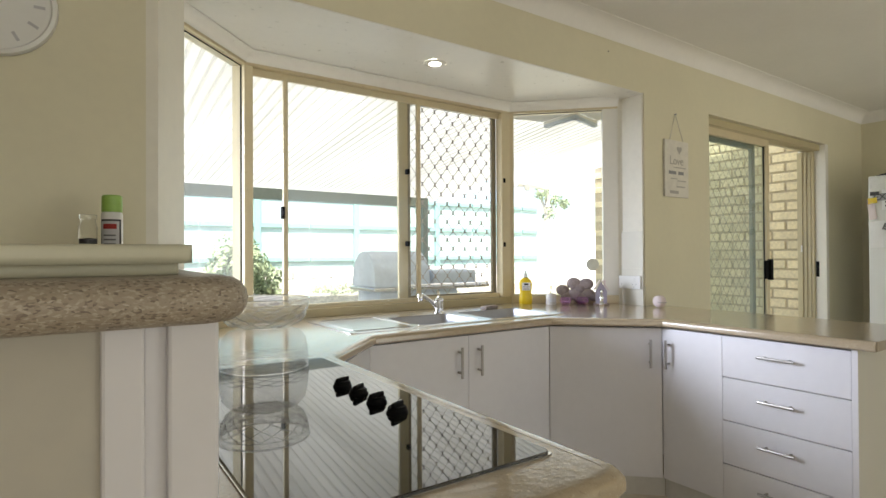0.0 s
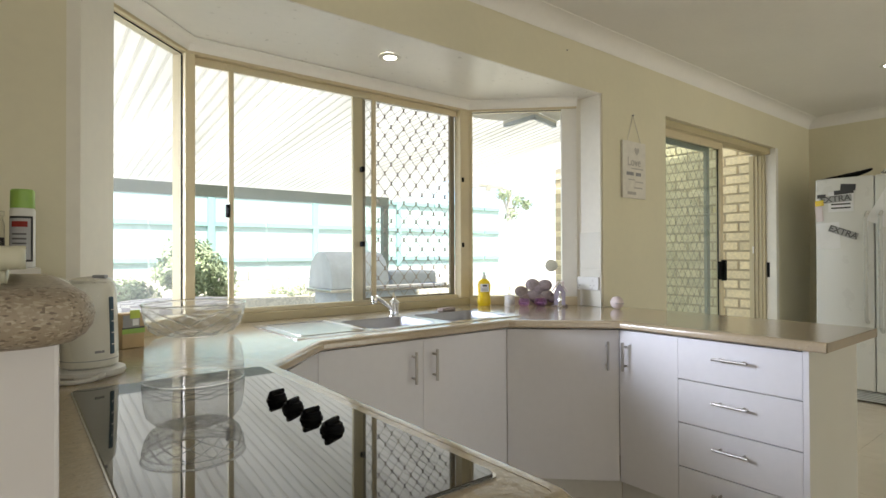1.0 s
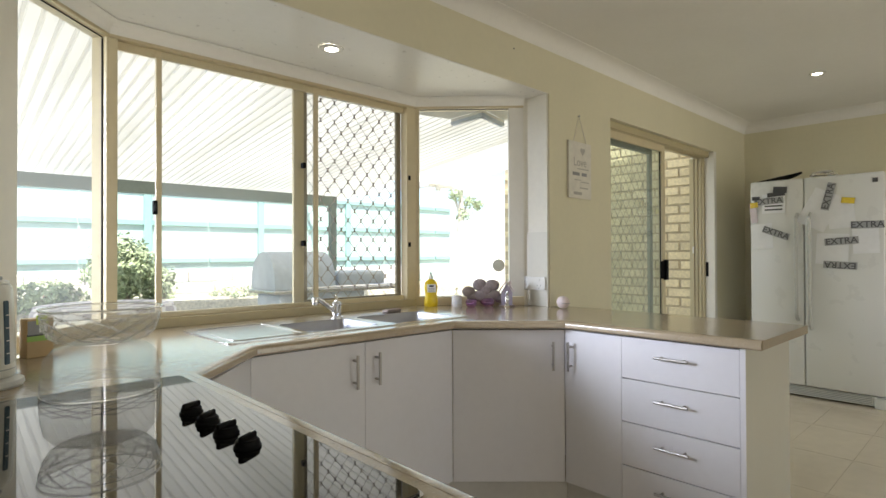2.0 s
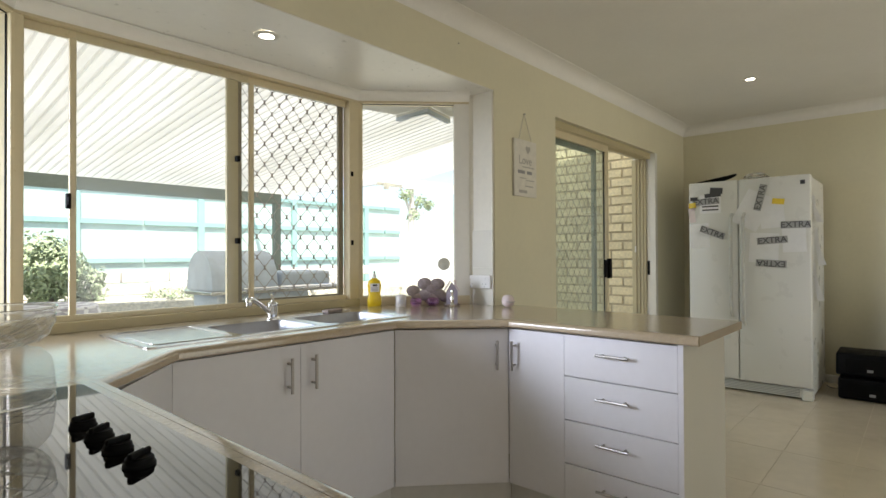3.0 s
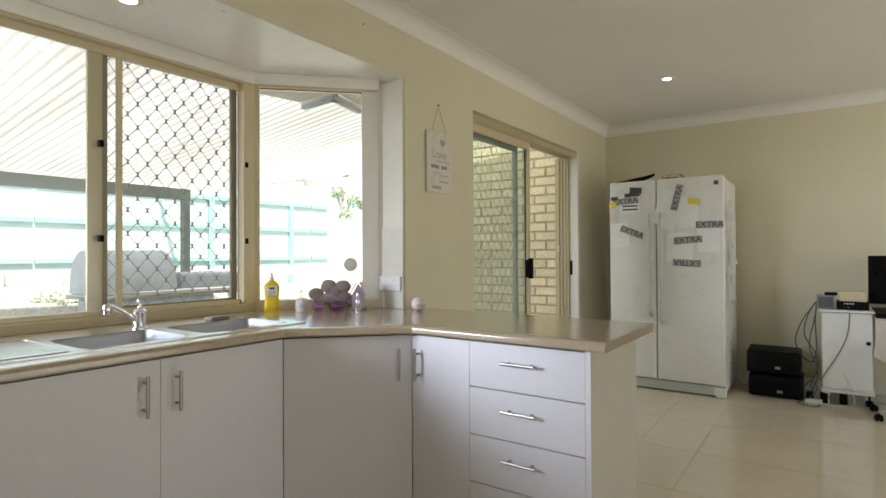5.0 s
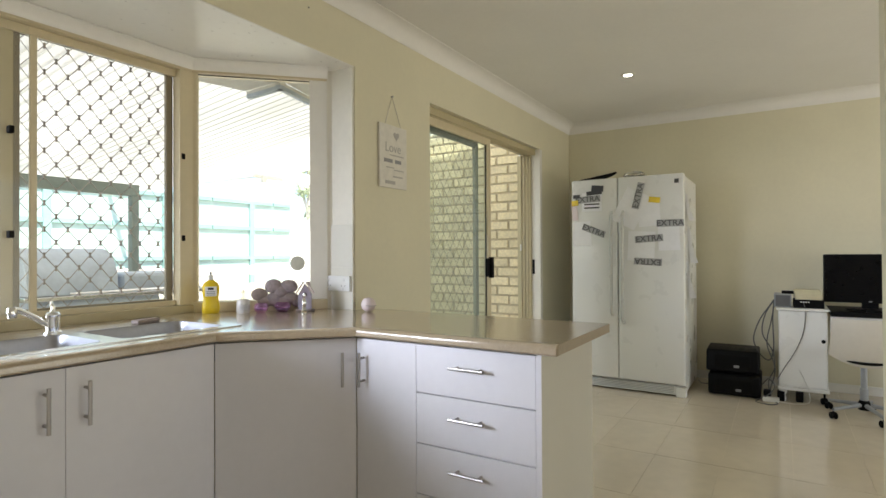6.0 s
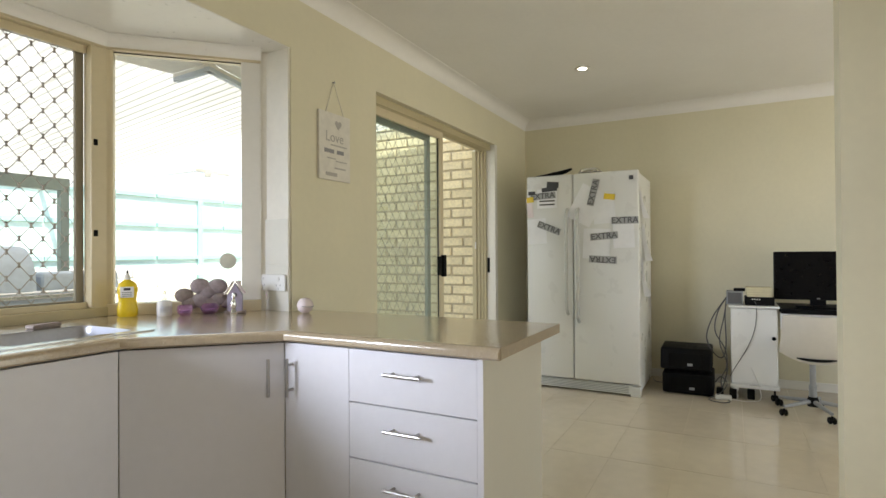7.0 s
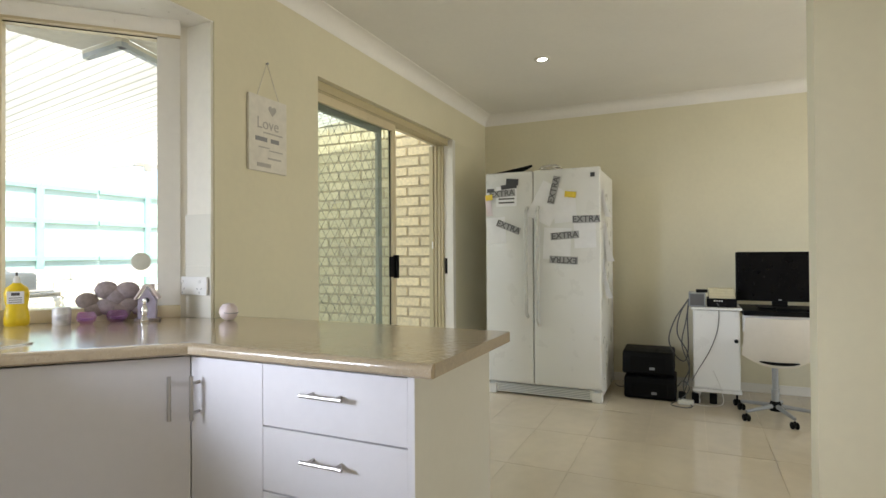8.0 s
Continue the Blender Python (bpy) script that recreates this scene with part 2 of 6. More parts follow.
def sheet_mat(name, low, high):
    """Cream roof sheet; added translucency lets daylight through, its noise imitates sun streaks."""
    m = mat(name, (0.70, 0.67, 0.58), 0.4, grain=0.03, stain=0.08, stain_scale=1.2)
    n, l = m.node_tree.nodes, m.node_tree.links
    trans, both = n.new("ShaderNodeBsdfTranslucent"), n.new("ShaderNodeMixShader")
    trans.inputs[0].default_value = (0.80, 0.785, 0.72, 1)
    tex, ranged, geo, mp = n.new("ShaderNodeTexNoise"), n.new("ShaderNodeMapRange"), n.new("ShaderNodeNewGeometry"), n.new("ShaderNodeMapping")
    mp.inputs["Scale"].default_value = (2.2, 0.5, 1.0)
    tex.inputs["Scale"].default_value = 1.0
    ranged.inputs["From Min"].default_value, ranged.inputs["From Max"].default_value = 0.35, 0.65
    ranged.inputs["To Min"].default_value, ranged.inputs["To Max"].default_value = low, high
    l.new(geo.outputs["Position"], mp.inputs["Vector"])
    l.new(mp.outputs["Vector"], tex.inputs["Vector"])
    l.new(tex.outputs["Fac"], ranged.inputs["Value"])
    l.new(ranged.outputs["Result"], both.inputs[0])
    l.new(n["Principled BSDF"].outputs[0], both.inputs[1])
    l.new(trans.outputs[0], both.inputs[2])
    l.new(both.outputs[0], n["Material Output"].inputs[0])
    return m


M_roof = sheet_mat("cream_roof_sheet", 0.23, 0.37)
# dimmer copy of the sheet for the ribs, to put shade stripes in
M_rib_dim = sheet_mat("roof_rib_dim", 0.14, 0.23)
# side sheets let more through, added to brighten the brick wall and door
M_side_bright = sheet_mat("side_roof_bright", 0.46, 0.60)
M_side_rib_dim = sheet_mat("side_rib_dim", 0.34, 0.46)
M_beam = mat("green_grey_beam", (0.20, 0.23, 0.20), 0.5, grain=0.05)
M_fence = mat("green_fence_sheet", (0.45, 0.58, 0.53), 0.5, grain=0.04, stain=0.08, stain_scale=1.0)
# fence green darkened: the shadow side of rails and posts as colour
M_fence_shade = mat("shaded_fence_rail", (0.27, 0.43, 0.40), 0.5, grain=0.05)
M_paving = mat("pale_concrete", (0.64, 0.62, 0.57), 0.9, grain=0.1, scale=20, stain=0.12, bump=0.3)
M_lawn = mat("dry_lawn_ground", (0.56, 0.53, 0.42), 0.95, grain=0.25, scale=30, stain=0.2, bump=0.5)
M_leaf = mat("shrub_leaf", (0.36, 0.43, 0.26), 0.55, grain=0.3, scale=14, stain=0.25, stain_scale=3)
M_bark = mat("bark", (0.30, 0.25, 0.20), 0.9, grain=0.2)
M_pale_bark = mat("pale_bark", (0.52, 0.48, 0.43), 0.9, grain=0.2)
M_stone = mat("garden_stone", (0.62, 0.59, 0.54), 0.9, grain=0.15, bump=0.5, bump_scale=40, vary=0.12)
M_bbq = mat("pale_blue_cover", (0.52, 0.58, 0.66), 0.6, grain=0.05, stain=0.1, stain_scale=5)
M_render = mat("pale_render", (0.80, 0.78, 0.73), 0.9, grain=0.05, stain=0.05)
M_screen = mat("monitor_screen", (0.003, 0.003, 0.004), 0.3, grain=0.0, stain=0.02, spec=0.15)
M_cable = mat("grey_cable", (0.10, 0.10, 0.10), 0.5)
M_whitecable = mat("white_cable", (0.70, 0.69, 0.66), 0.5)
M_down = glow_mat("downlight_glow", (1.0, 0.93, 0.80), 9.0)

# ---- mesh helpers ----


def world_of(ob):
    m = ob.matrix_basis.copy()
    while ob.parent:
        ob = ob.parent
        m = ob.matrix_basis @ m
    return m


def put(name, me, parent=None, label="", local=False):
    ob = new(name, me)
    if parent is not None:
        if not local:
            me.transform(world_of(parent).inverted())
        ob.parent = parent
    if label:
        ob["label"] = label
    return ob


def mesh_of(bm, material, smooth=False):
    me = bpy.data.meshes.new("m")
    bmesh.ops.recalc_face_normals(bm, faces=bm.faces[:])
    if smooth:
        for f in bm.faces:
            f.smooth = True
        for e in bm.edges:
            if len(e.link_faces) == 2 and e.calc_face_angle(0) > radians(35):
                e.smooth = False
    bm.to_mesh(me)
    bm.free()
    for mt in material if isinstance(material, (list, tuple)) else [material]:
        me.materials.append(mt)
    return me


def part(name, bm, material, parent, label="", smooth=False, local=False):
    """One mesh under a thing or a part; the bmesh is in world coordinates unless local."""
    me = mesh_of(bm, material, smooth)
    me.name = name
    return put(name, me, parent, label, local)


def structure(name, bm, material, label="", smooth=False):
    me = mesh_of(bm, material, smooth)
    me.name = name
    return tagged(new(name, me), label, name.split("_")[0], "", "structure")


def thing(name, label, category, at, rz=0.0, group="", kind=""):
    ob = new(name)
    ob.empty_display_size = 0.05
    ob.matrix_basis = pose(at[0], at[1], at[2], 0, 0, rz)
    return tagged(ob, label, category, group, kind)


def B():
    return bmesh.new()


def box(bm, x0, x1, y0, y1, z0, z1, bevel=0.0, m=None, seg=2):
    vs = [bm.verts.new((x, y, z)) for x in (x0, x1) for y in (y0, y1) for z in (z0, z1)]
    fs = [bm.faces.new([vs[i] for i in q]) for q in ((0, 1, 3, 2), (4, 6, 7, 5), (0, 4, 5, 1), (2, 3, 7, 6), (0, 2, 6, 4), (1, 5, 7, 3))]
    if bevel:
        es = list({e for f in fs for e in f.edges})
        out = bmesh.ops.bevel(bm, geom=es, offset=bevel, segments=seg, affect="EDGES", profile=0.5)
        vs = list({v for f in out["faces"] for v in f.verts} | {v for v in vs if v.is_valid})
    if m is not None:
        bmesh.ops.transform(bm, matrix=m, verts=[v for v in vs if v.is_valid])
    return bm


def prism(bm, pts, z0, z1, bevel=0.0, seg=2):
    """A plan polygon pulled up from z0 to z1."""
    lo = [bm.verts.new((x, y, z0)) for x, y in pts]
    hi = [bm.verts.new((x, y, z1)) for x, y in pts]
    k = len(pts)
    fs = [bm.faces.new(lo[::-1]), bm.faces.new(hi)]
    for i in range(k):
        fs.append(bm.faces.new((lo[i], lo[(i + 1) % k], hi[(i + 1) % k], hi[i])))
    if bevel:
        es = [e for f in fs[:2] for e in f.edges]
        bmesh.ops.bevel(bm, geom=es, offset=bevel, segments=seg, affect="EDGES", profile=0.5)
    return bm


def lathe(bm, profile, at, seg=24, close=False):
    """A profile of (radius, height) turned round the upright through at."""
    rings = []
    for r, h in profile:
        if r < 1e-5:
            rings.append([bm.verts.new((at[0], at[1], at[2] + h))])
        else:
            rings.append([bm.verts.new((at[0] + r * math.cos(2 * math.pi * i / seg), at[1] + r * math.sin(2 * math.pi * i / seg), at[2] + h)) for i in range(seg)])
    pairs = list(zip(rings, rings[1:])) + ([(rings[-1], rings[0])] if close else [])
    for a, b in pairs:
        for i in range(seg):
            j = (i + 1) % seg
            if len(a) == 1 and len(b) == 1:
                break
            if len(a) == 1:
                bm.faces.new((a[0], b[i], b[j]))
            elif len(b) == 1:
                bm.faces.new((a[i], a[j], b[0]))
            else:
                bm.faces.new((a[i], a[j], b[j], b[i]))
    return bm


def tube(bm, pts, r, seg=8, caps=True):
    """A round bar along points; r is one radius or one per point."""
    pts = [Vector(p) for p in pts]
    rs = r if isinstance(r, (list, tuple)) else [r] * len(pts)
    rings = []
    side = None
    for i, p in enumerate(pts):
        d = (pts[min(i + 1, len(pts) - 1)] - pts[max(i - 1, 0)]).normalized()
        if side is None:
            side = d.cross(Vector((0, 0, 1)) if abs(d.z) < 0.9 else Vector((1, 0, 0))).normalized()
        else:
            side = (side - d * side.dot(d)).normalized()
        up = d.cross(side)
        rings.append([bm.verts.new(p + (side * math.cos(2 * math.pi * k / seg) + up * math.sin(2 * math.pi * k / seg)) * rs[i]) for k in range(seg)])
    for a, b in zip(rings, rings[1:]):
        for k in range(seg):
            bm.faces.new((a[k], a[(k + 1) % seg], b[(k + 1) % seg], b[k]))
    if caps:
        bm.faces.new(rings[0][::-1])
        bm.faces.new(rings[-1])
    return bm


def smooth_path(pts, n=6):
    """Catmull-Rom points through pts."""
    pts = [Vector(p) for p in pts]
    out = []
    for i in range(len(pts) - 1):
        a, b, c, d = pts[max(i - 1, 0)], pts[i], pts[i + 1], pts[min(i + 2, len(pts) - 1)]
        for k in range(n):
            t = k / n
            out.append(0.5 * ((2 * b) + (c - a) * t + (2 * a - 5 * b + 4 * c - d) * t * t + (3 * b - a - 3 * c + d) * t ** 3))
    return out + [pts[-1]]


def slab(bm, p, q, z0, z1, t, side=1.0, ext0=0.0, ext1=0.0, bevel=0.0):
    """An upright board from plan point p to q, its face on that line, its thickness t to the left (side 1) or right (-1)."""
    p, q = Vector((*p, 0)), Vector((*q, 0))
    d = (q - p).normalized()
    n = Vector((-d.y, d.x, 0)) * t * side
    p, q = p - d * ext0, q + d * ext1
    pts = [p, q, q + n, p + n]
    return prism(bm, [(v.x, v.y) for v in (pts if side > 0 else pts[::-1])], z0, z1, bevel)

# ---- large structure ----
N, E, CEIL, SOFFIT, BENCH = 1.96, 6.10, 2.44, 2.105, 0.852
WEST, SOUTH = -3.2, -4.2
BAY_L, BAY_R = 0.20, 2.79
C1, C2 = (0.66, 2.61), (2.30, 2.61)
PL, PR = (0.25, 2.20), (2.772, 2.138)
DOOR0, DOOR1, DOORH = 3.49, 5.34, 2.08

bm = B()
box(bm, WEST - 0.1, E + 0.1, SOUTH - 0.1, N + 0.19, -0.06, -0.0015)
floor = structure("floor", bm, M_grout, "cream polished porcelain tile floor with thin grout lines")

bm = B()
box(bm, WEST, BAY_L, N, N + 0.2, 0, CEIL + 0.1)
box(bm, BAY_R, DOOR0, N, N + 0.2, 0, CEIL + 0.1)
box(bm, DOOR1, E + 0.1, N, N + 0.2, 0, CEIL + 0.1)
box(bm, BAY_L, BAY_R, N, N + 0.2, SOFFIT, CEIL + 0.1)
box(bm, DOOR0, DOOR1, N, N + 0.2, DOORH, CEIL + 0.1)
wall_n = structure("wall_north", bm, M_wall, "cream painted wall with a bay window and a sliding door")

# splayed reveal at the near side of the bay
bm = B()
prism(bm, [(BAY_L, N + 0.001), (0.235, N + 0.001), (0.345, 2.17), (0.30, 2.20), (BAY_L, 2.20)], 0, SOFFIT)
structure("trim_bay_reveal", bm, M_jamb, "off-white painted splayed window reveal")
bm = B()
slab(bm, (BAY_R - 0.001, N + 0.006), (BAY_R - 0.001, 2.17), BENCH, SOFFIT, 0.012, 1)
structure("trim_bay_jamb", bm, M_jamb, "white painted window reveal beside the bay")

bm = B()
prism(bm, [(2.742, 2.140), (2.7768, 2.105), (2.7768, 2.165), (2.766, 2.165)], BENCH, SOFFIT - 0.002)
structure("trim_bay_post", bm, M_jamb, "white painted post between the window and its reveal")

# bay ceiling and the low wall under the bay window
bay_plan = [(BAY_L, N + 0.2), (BAY_R, N + 0.2), (2.80, 2.22), (2.34, 2.69), (0.62, 2.69), (0.19, 2.26)]
bm = B()
prism(bm, bay_plan, SOFFIT, SOFFIT + 0.1)
box(bm, BAY_L, BAY_R, N + 0.004, N + 0.2, SOFFIT - 0.004, SOFFIT)
structure("ceiling_bay", bm, M_bayceil, "white bay window ceiling")
bm = B()
for p, q in ((PL, C1), (C1, C2), (C2, PR)):
    slab(bm, p, q, -0.1, BENCH - 0.036, 0.1, 1, 0.0, 0.0)
structure("wall_bay", bm, M_wall, "low wall under the bay window")

bm = B()
box(bm, E, E + 0.1, SOUTH, N + 0.2, 0, CEIL + 0.1)
structure("wall_east", bm, M_wall, "cream painted wall behind the refrigerator")
bm = B()
box(bm, 2.99, 3.10, -0.85, -0.194, 0, CEIL)
structure("wall_nib", bm, M_wall, "cream painted nib wall end")
bm = B()
box(bm, WEST - 0.1, WEST, SOUTH, N + 0.2, 0, CEIL + 0.1)
structure("wall_west", bm, M_wall, "cream painted wall")
# unseen wall; its opening is added and placed to light the room
bm = B()
box(bm, WEST, 2.5, SOUTH - 0.1, SOUTH, 0, CEIL + 0.1)
box(bm, 5.7, E, SOUTH - 0.1, SOUTH, 0, CEIL + 0.1)
box(bm, 2.5, 5.7, SOUTH - 0.1, SOUTH, 2.3, CEIL + 0.1)
structure("wall_south", bm, M_wall, "unseen cream painted wall with an opening added for fill light")
# unseen slab added outside the opening to keep the sun off the floor
bm = B()
box(bm, WEST, E, SOUTH - 1.9, SOUTH - 0.1, CEIL - 0.04, CEIL + 0.1)
structure("roof_eave", bm, M_trim, "unseen white slab over the opening, added to block the sun")
bm = B()
box(bm, WEST, E, SOUTH, N, CEIL, CEIL + 0.1)
structure("ceiling", bm, M_ceil, "flat off-white plaster ceiling")


def cove(bm, p, q, z, w=0.085, n=6):
    """A cove cornice along the top of a wall from plan point p to q; the room is on the right hand."""
    p, q = Vector((*p, 0)), Vector((*q, 0))
    d = (q - p).normalized()
    r = Vector((d.y, -d.x, 0))
    prof = [(0.0, -w), (0.004, -w)]
    for i in range(n + 1):
        a = math.pi / 2 * i / n
        prof.append((w * (1 - math.cos(a)) + 0.004, -w + w * math.sin(a) - 0.004))
    prof += [(w + 0.004, 0.0), (0.0, 0.0)]
    a = [bm.verts.new(p + r * u + Vector((0, 0, z + v))) for u, v in prof]
    b = [bm.verts.new(q + r * u + Vector((0, 0, z + v))) for u, v in prof]
    k = len(prof)
    for i in range(k):
        bm.faces.new((a[i], a[(i + 1) % k], b[(i + 1) % k], b[i]))
    bm.faces.new(a)
    bm.faces.new(b[::-1])
    return bm


bm = B()
cove(bm, (WEST, N), (E, N), CEIL)
structure("trim_cornice_north", bm, M_ceil, "white cove cornice", True)
bm = B()
cove(bm, (E, N - 0.0), (E, SOUTH), CEIL)
structure("trim_cornice_east", bm, M_ceil, "white cove cornice", True)
bm = B()
for p, q in (((0.273, 2.177), (0.673, 2.577)), ((0.673, 2.577), (2.287, 2.577)), ((2.287, 2.577), (2.752, 2.113))):
    cove(bm, p, q, SOFFIT - 0.002, 0.045, 10)
structure("trim_cornice_bay", bm, M_bayceil, "white cove moulding round the bay ceiling", True)
bm = B()
box(bm, E - 0.012, E, SOUTH, N, 0.0, 0.07, 0.003)
structure("baseboard_east", bm, M_trim, "white painted skirting board")
bm = B()
box(bm, DOOR1 + 0.02, E - 0.012, N - 0.012, N, 0.0, 0.07, 0.003)
box(bm, 2.9, DOOR0, N - 0.012, N, 0.0, 0.07, 0.003)
structure("baseboard_north", bm, M_trim, "white painted skirting board")

# ---- bay window ----


def bar_between(bm, p, q, z0, z1, inner, outer):
    """A frame member on the plan line p-q: inner metres into the room side (right hand), outer metres to the other."""
    p3, q3 = Vector((*p, 0)), Vector((*q, 0))
    d = (q3 - p3).normalized()
    n = Vector((-d.y, d.x, 0))
    pts = [p3 - n * inner, q3 - n * inner, q3 + n * outer, p3 + n * outer]
    return prism(bm, [(v.x, v.y) for v in pts], z0, z1, 0.003, 1)


def along(p, q, s):
    """The plan point s metres from p towards q."""
    d = (Vector(q) - Vector(p)).normalized()
    return tuple(Vector(p) + d * s)


GZ0, GZ1 = 0.905, 2.045


def fixed_window(name, p, q, label, s0, s1, end=None):
    """One framed fixed pane between plan points, as a thing of the setting."""
    w = tagged(new(name), label, "window", "", "structure")
    L = (Vector(q) - Vector(p)).length
    bm = B()
    bar_between(bm, p, q, GZ1, SOFFIT - 0.002, 0.03, 0.05)
    part("window_head", bm, M_alu, w)
    bm = B()
    bar_between(bm, p, q, BENCH - 0.002, GZ0, 0.03, 0.05)
    part("window_sill", bm, M_alu, w)
    for a, b in ((0.0, s0), (L - s1, L)):
        bm = B()
        bar_between(bm, along(p, q, a), along(p, q, b), GZ0, GZ1, 0.026, 0.045)
        part("window_stile", bm, end if end and a else M_alu, w)
    bm = B()
    bar_between(bm, along(p, q, s0), along(p, q, L - s1), GZ1 - 0.004, GZ1, 0.003, 0.003)
    part("glazing_seal", bm, M_rubber, w)
    bm = B()
    a, b = along(p, q, s0), along(p, q, L - s1)
    bmf = [bm.verts.new((*a, GZ0)), bm.verts.new((*b, GZ0)), bm.verts.new((*b, GZ1)), bm.verts.new((*a, GZ1))]
    bm.faces.new(bmf)
    pane = part("pane", bm, M_glass, w)
    pane.visible_shadow = False
    return w


window_1 = fixed_window("window_1", PL, C1, "cream aluminium framed fixed bay window pane", 0.03, 0.004)
LL = (Vector(C1) - Vector(PL)).length
part("glazing_seal", bar_between(B(), along(PL, C1, LL - 0.011), along(PL, C1, LL - 0.0045), GZ0, GZ1 - 0.0045, 0.004, 0.002), M_rubber, window_1)
fixed_window("window_3", C2, PR, "cream aluminium framed fixed bay window pane with a white end post", 0.03, 0.088, M_trim)

window_2 = tagged(new("window_2"), "cream aluminium sliding bay window with a diamond security screen", "window", "", "structure")
bm = B()
bar_between(bm, C1, C2, GZ1, SOFFIT - 0.002, 0.03, 0.07)
part("window_head", bm, M_alu, window_2)
bm = B()
bar_between(bm, C1, C2, BENCH - 0.002, GZ0 - 0.012, 0.035, 0.07)
part("window_sill", bm, M_alu_dim_tan, window_2)
WY = C1[1]
for x0, x1 in ((0.672, 0.705), (2.225, 2.30)):
    bm = B()
    box(bm, x0, x1, WY - 0.028, WY + 0.03, GZ0 - 0.012, GZ1, 0.003)
    part("window_stile", bm, M_alu, window_2)
# corner posts
for cx, cy, rot in ((C1[0], C1[1], 22.5), (C2[0], C2[1], -22.5)):
    bm = B()
    box(bm, -0.006 if cx < 1 else -0.03, 0.03, -0.03, 0.028 if cx < 1 else 0.05, GZ0 - 0.02, SOFFIT - 0.001, 0.006, pose(cx, cy, 0, 0, 0, rot))
    part("corner_post", bm, M_alu, window_2)
# the sliding sash, slid a little to the right
sash = part("sash", box(box(B(), 0.705, 2.225, WY + 0.004, WY + 0.02, GZ1 - 0.035, GZ1, 0.002), 0.705, 2.225, WY + 0.004, WY + 0.02, GZ0 - 0.012, GZ0 + 0.012, 0.002), M_alu, window_2)
for x0, x1 in ((0.852, 0.876), (1.612, 1.636)):
    part("sash_stile", box(B(), x0, x1, WY - 0.012, WY + 0.006, GZ0 + 0.012, GZ1 - 0.035, 0.003), M_alu, sash)
bm = B()
box(bm, 0.838, 0.856, WY - 0.026, WY - 0.006, 1.335, 1.395, 0.004)
box(bm, 0.842, 0.850, WY - 0.034, WY - 0.02, 1.35, 1.38, 0.003)
part("latch", bm, M_black, sash, "black window latch")
bm = B()
bm.faces.new([bm.verts.new(v) for v in ((0.876, WY, GZ0), (1.612, WY, GZ0), (1.612, WY, GZ1), (0.876, WY, GZ1))])
part("pane", bm, M_glass, sash).visible_shadow = False
part("meeting_stile", box(B(), 1.505, 1.565, WY + 0.012, WY + 0.029, GZ0 - 0.012, GZ1, 0.003), M_alu_dim_tan, window_2)


def diamond_grille(bm, x0, x1, z0, z1, y, pitch_x, pitch_z, r=0.0028):
    """Crossing bars in diamonds, cut off at the edges, with a small upright clip at each crossing."""
    k = pitch_z / pitch_x
    for sgn in (1, -1):
        n0 = int((z1 - z0) / pitch_z) + int((x1 - x0) / pitch_x) + 3
        for i in range(-n0, n0 + 1):
            c = z0 + i * pitch_z
            pts = []
            for x in (x0, x1):
                pts.append((x, c + sgn * k * (x - x0)))
            (xa, za), (xb, zb) = pts
            if max(za, zb) <= z0 or min(za, zb) >= z1:
                continue
            def clip(x, z):
                zc = min(max(z, z0), z1)
                return (x0 + (zc - c) / (sgn * k), zc)
            a, b = clip(xa, za), clip(xb, zb)
            if abs(a[0] - b[0]) > 0.004:
                tube(bm, [(a[0], y + sgn * r * 0.5, a[1]), (b[0], y + sgn * r * 0.5, b[1])], r, 4, False)
    return bm


def grille_clips(me, parent, x0, x1, z0, z1, y, pitch_x, pitch_z):
    i = 0
    x = x0
    while x < x1:
        z = z0 + (pitch_z / 2 if i % 2 else 0.0)
        while z < z1:
            if x - x0 > 0.01 and x1 - x > 0.01 and z - z0 > 0.015 and z1 - z > 0.015:
                c = new("grille_clip", me)
                c.parent = parent
                c.matrix_basis = world_of(parent).inverted() @ pose(x, y, z)
            z += pitch_z
        x += pitch_x / 2
        i += 1


screen = thing("security_screen", "tan aluminium security screen with a diamond grille in the window", "window screen", (1.88, WY + 0.045, GZ0 - 0.01))
SX0, SX1 = 1.565, 2.225
for nm, a in (("side_rail", (SX0, SX0 + 0.028, GZ0 - 0.01, GZ1)), ("side_rail", (SX1 - 0.035, SX1, GZ0 - 0.01, GZ1)),
              ("top_rail", (SX0 + 0.028, SX1 - 0.035, GZ1 - 0.03, GZ1)), ("bottom_rail", (SX0 + 0.028, SX1 - 0.035, GZ0 - 0.01, GZ0 + 0.02))):
    part(nm, box(B(), a[0], a[1], WY + 0.03, WY + 0.048, a[2], a[3], 0.003), M_alu_dark, screen)
part("grille", diamond_grille(B(), SX0 + 0.028, SX1 - 0.035, GZ0 + 0.02, GZ1 - 0.03, WY + 0.04, 0.0865, 0.107, 0.0017), M_grille, screen)
clip_me = mesh_of(box(B(), -0.0032, 0.0032, -0.005, 0.005, -0.012, 0.012, 0.0012, None, 1), M_grille)
grille_clips(clip_me, screen, SX0 + 0.028, SX1 - 0.035, GZ0 + 0.02, GZ1 - 0.03, WY + 0.04, 0.0865, 0.107)
for x in (SX0 - 0.02, SX1 + 0.018):
    for z in (1.22, 1.62):
        part("screen_clip", box(B(), x - 0.009, x + 0.009, WY - 0.032, WY - 0.004, z - 0.014, z + 0.014, 0.003), M_rubber, screen, "dark screen clip")

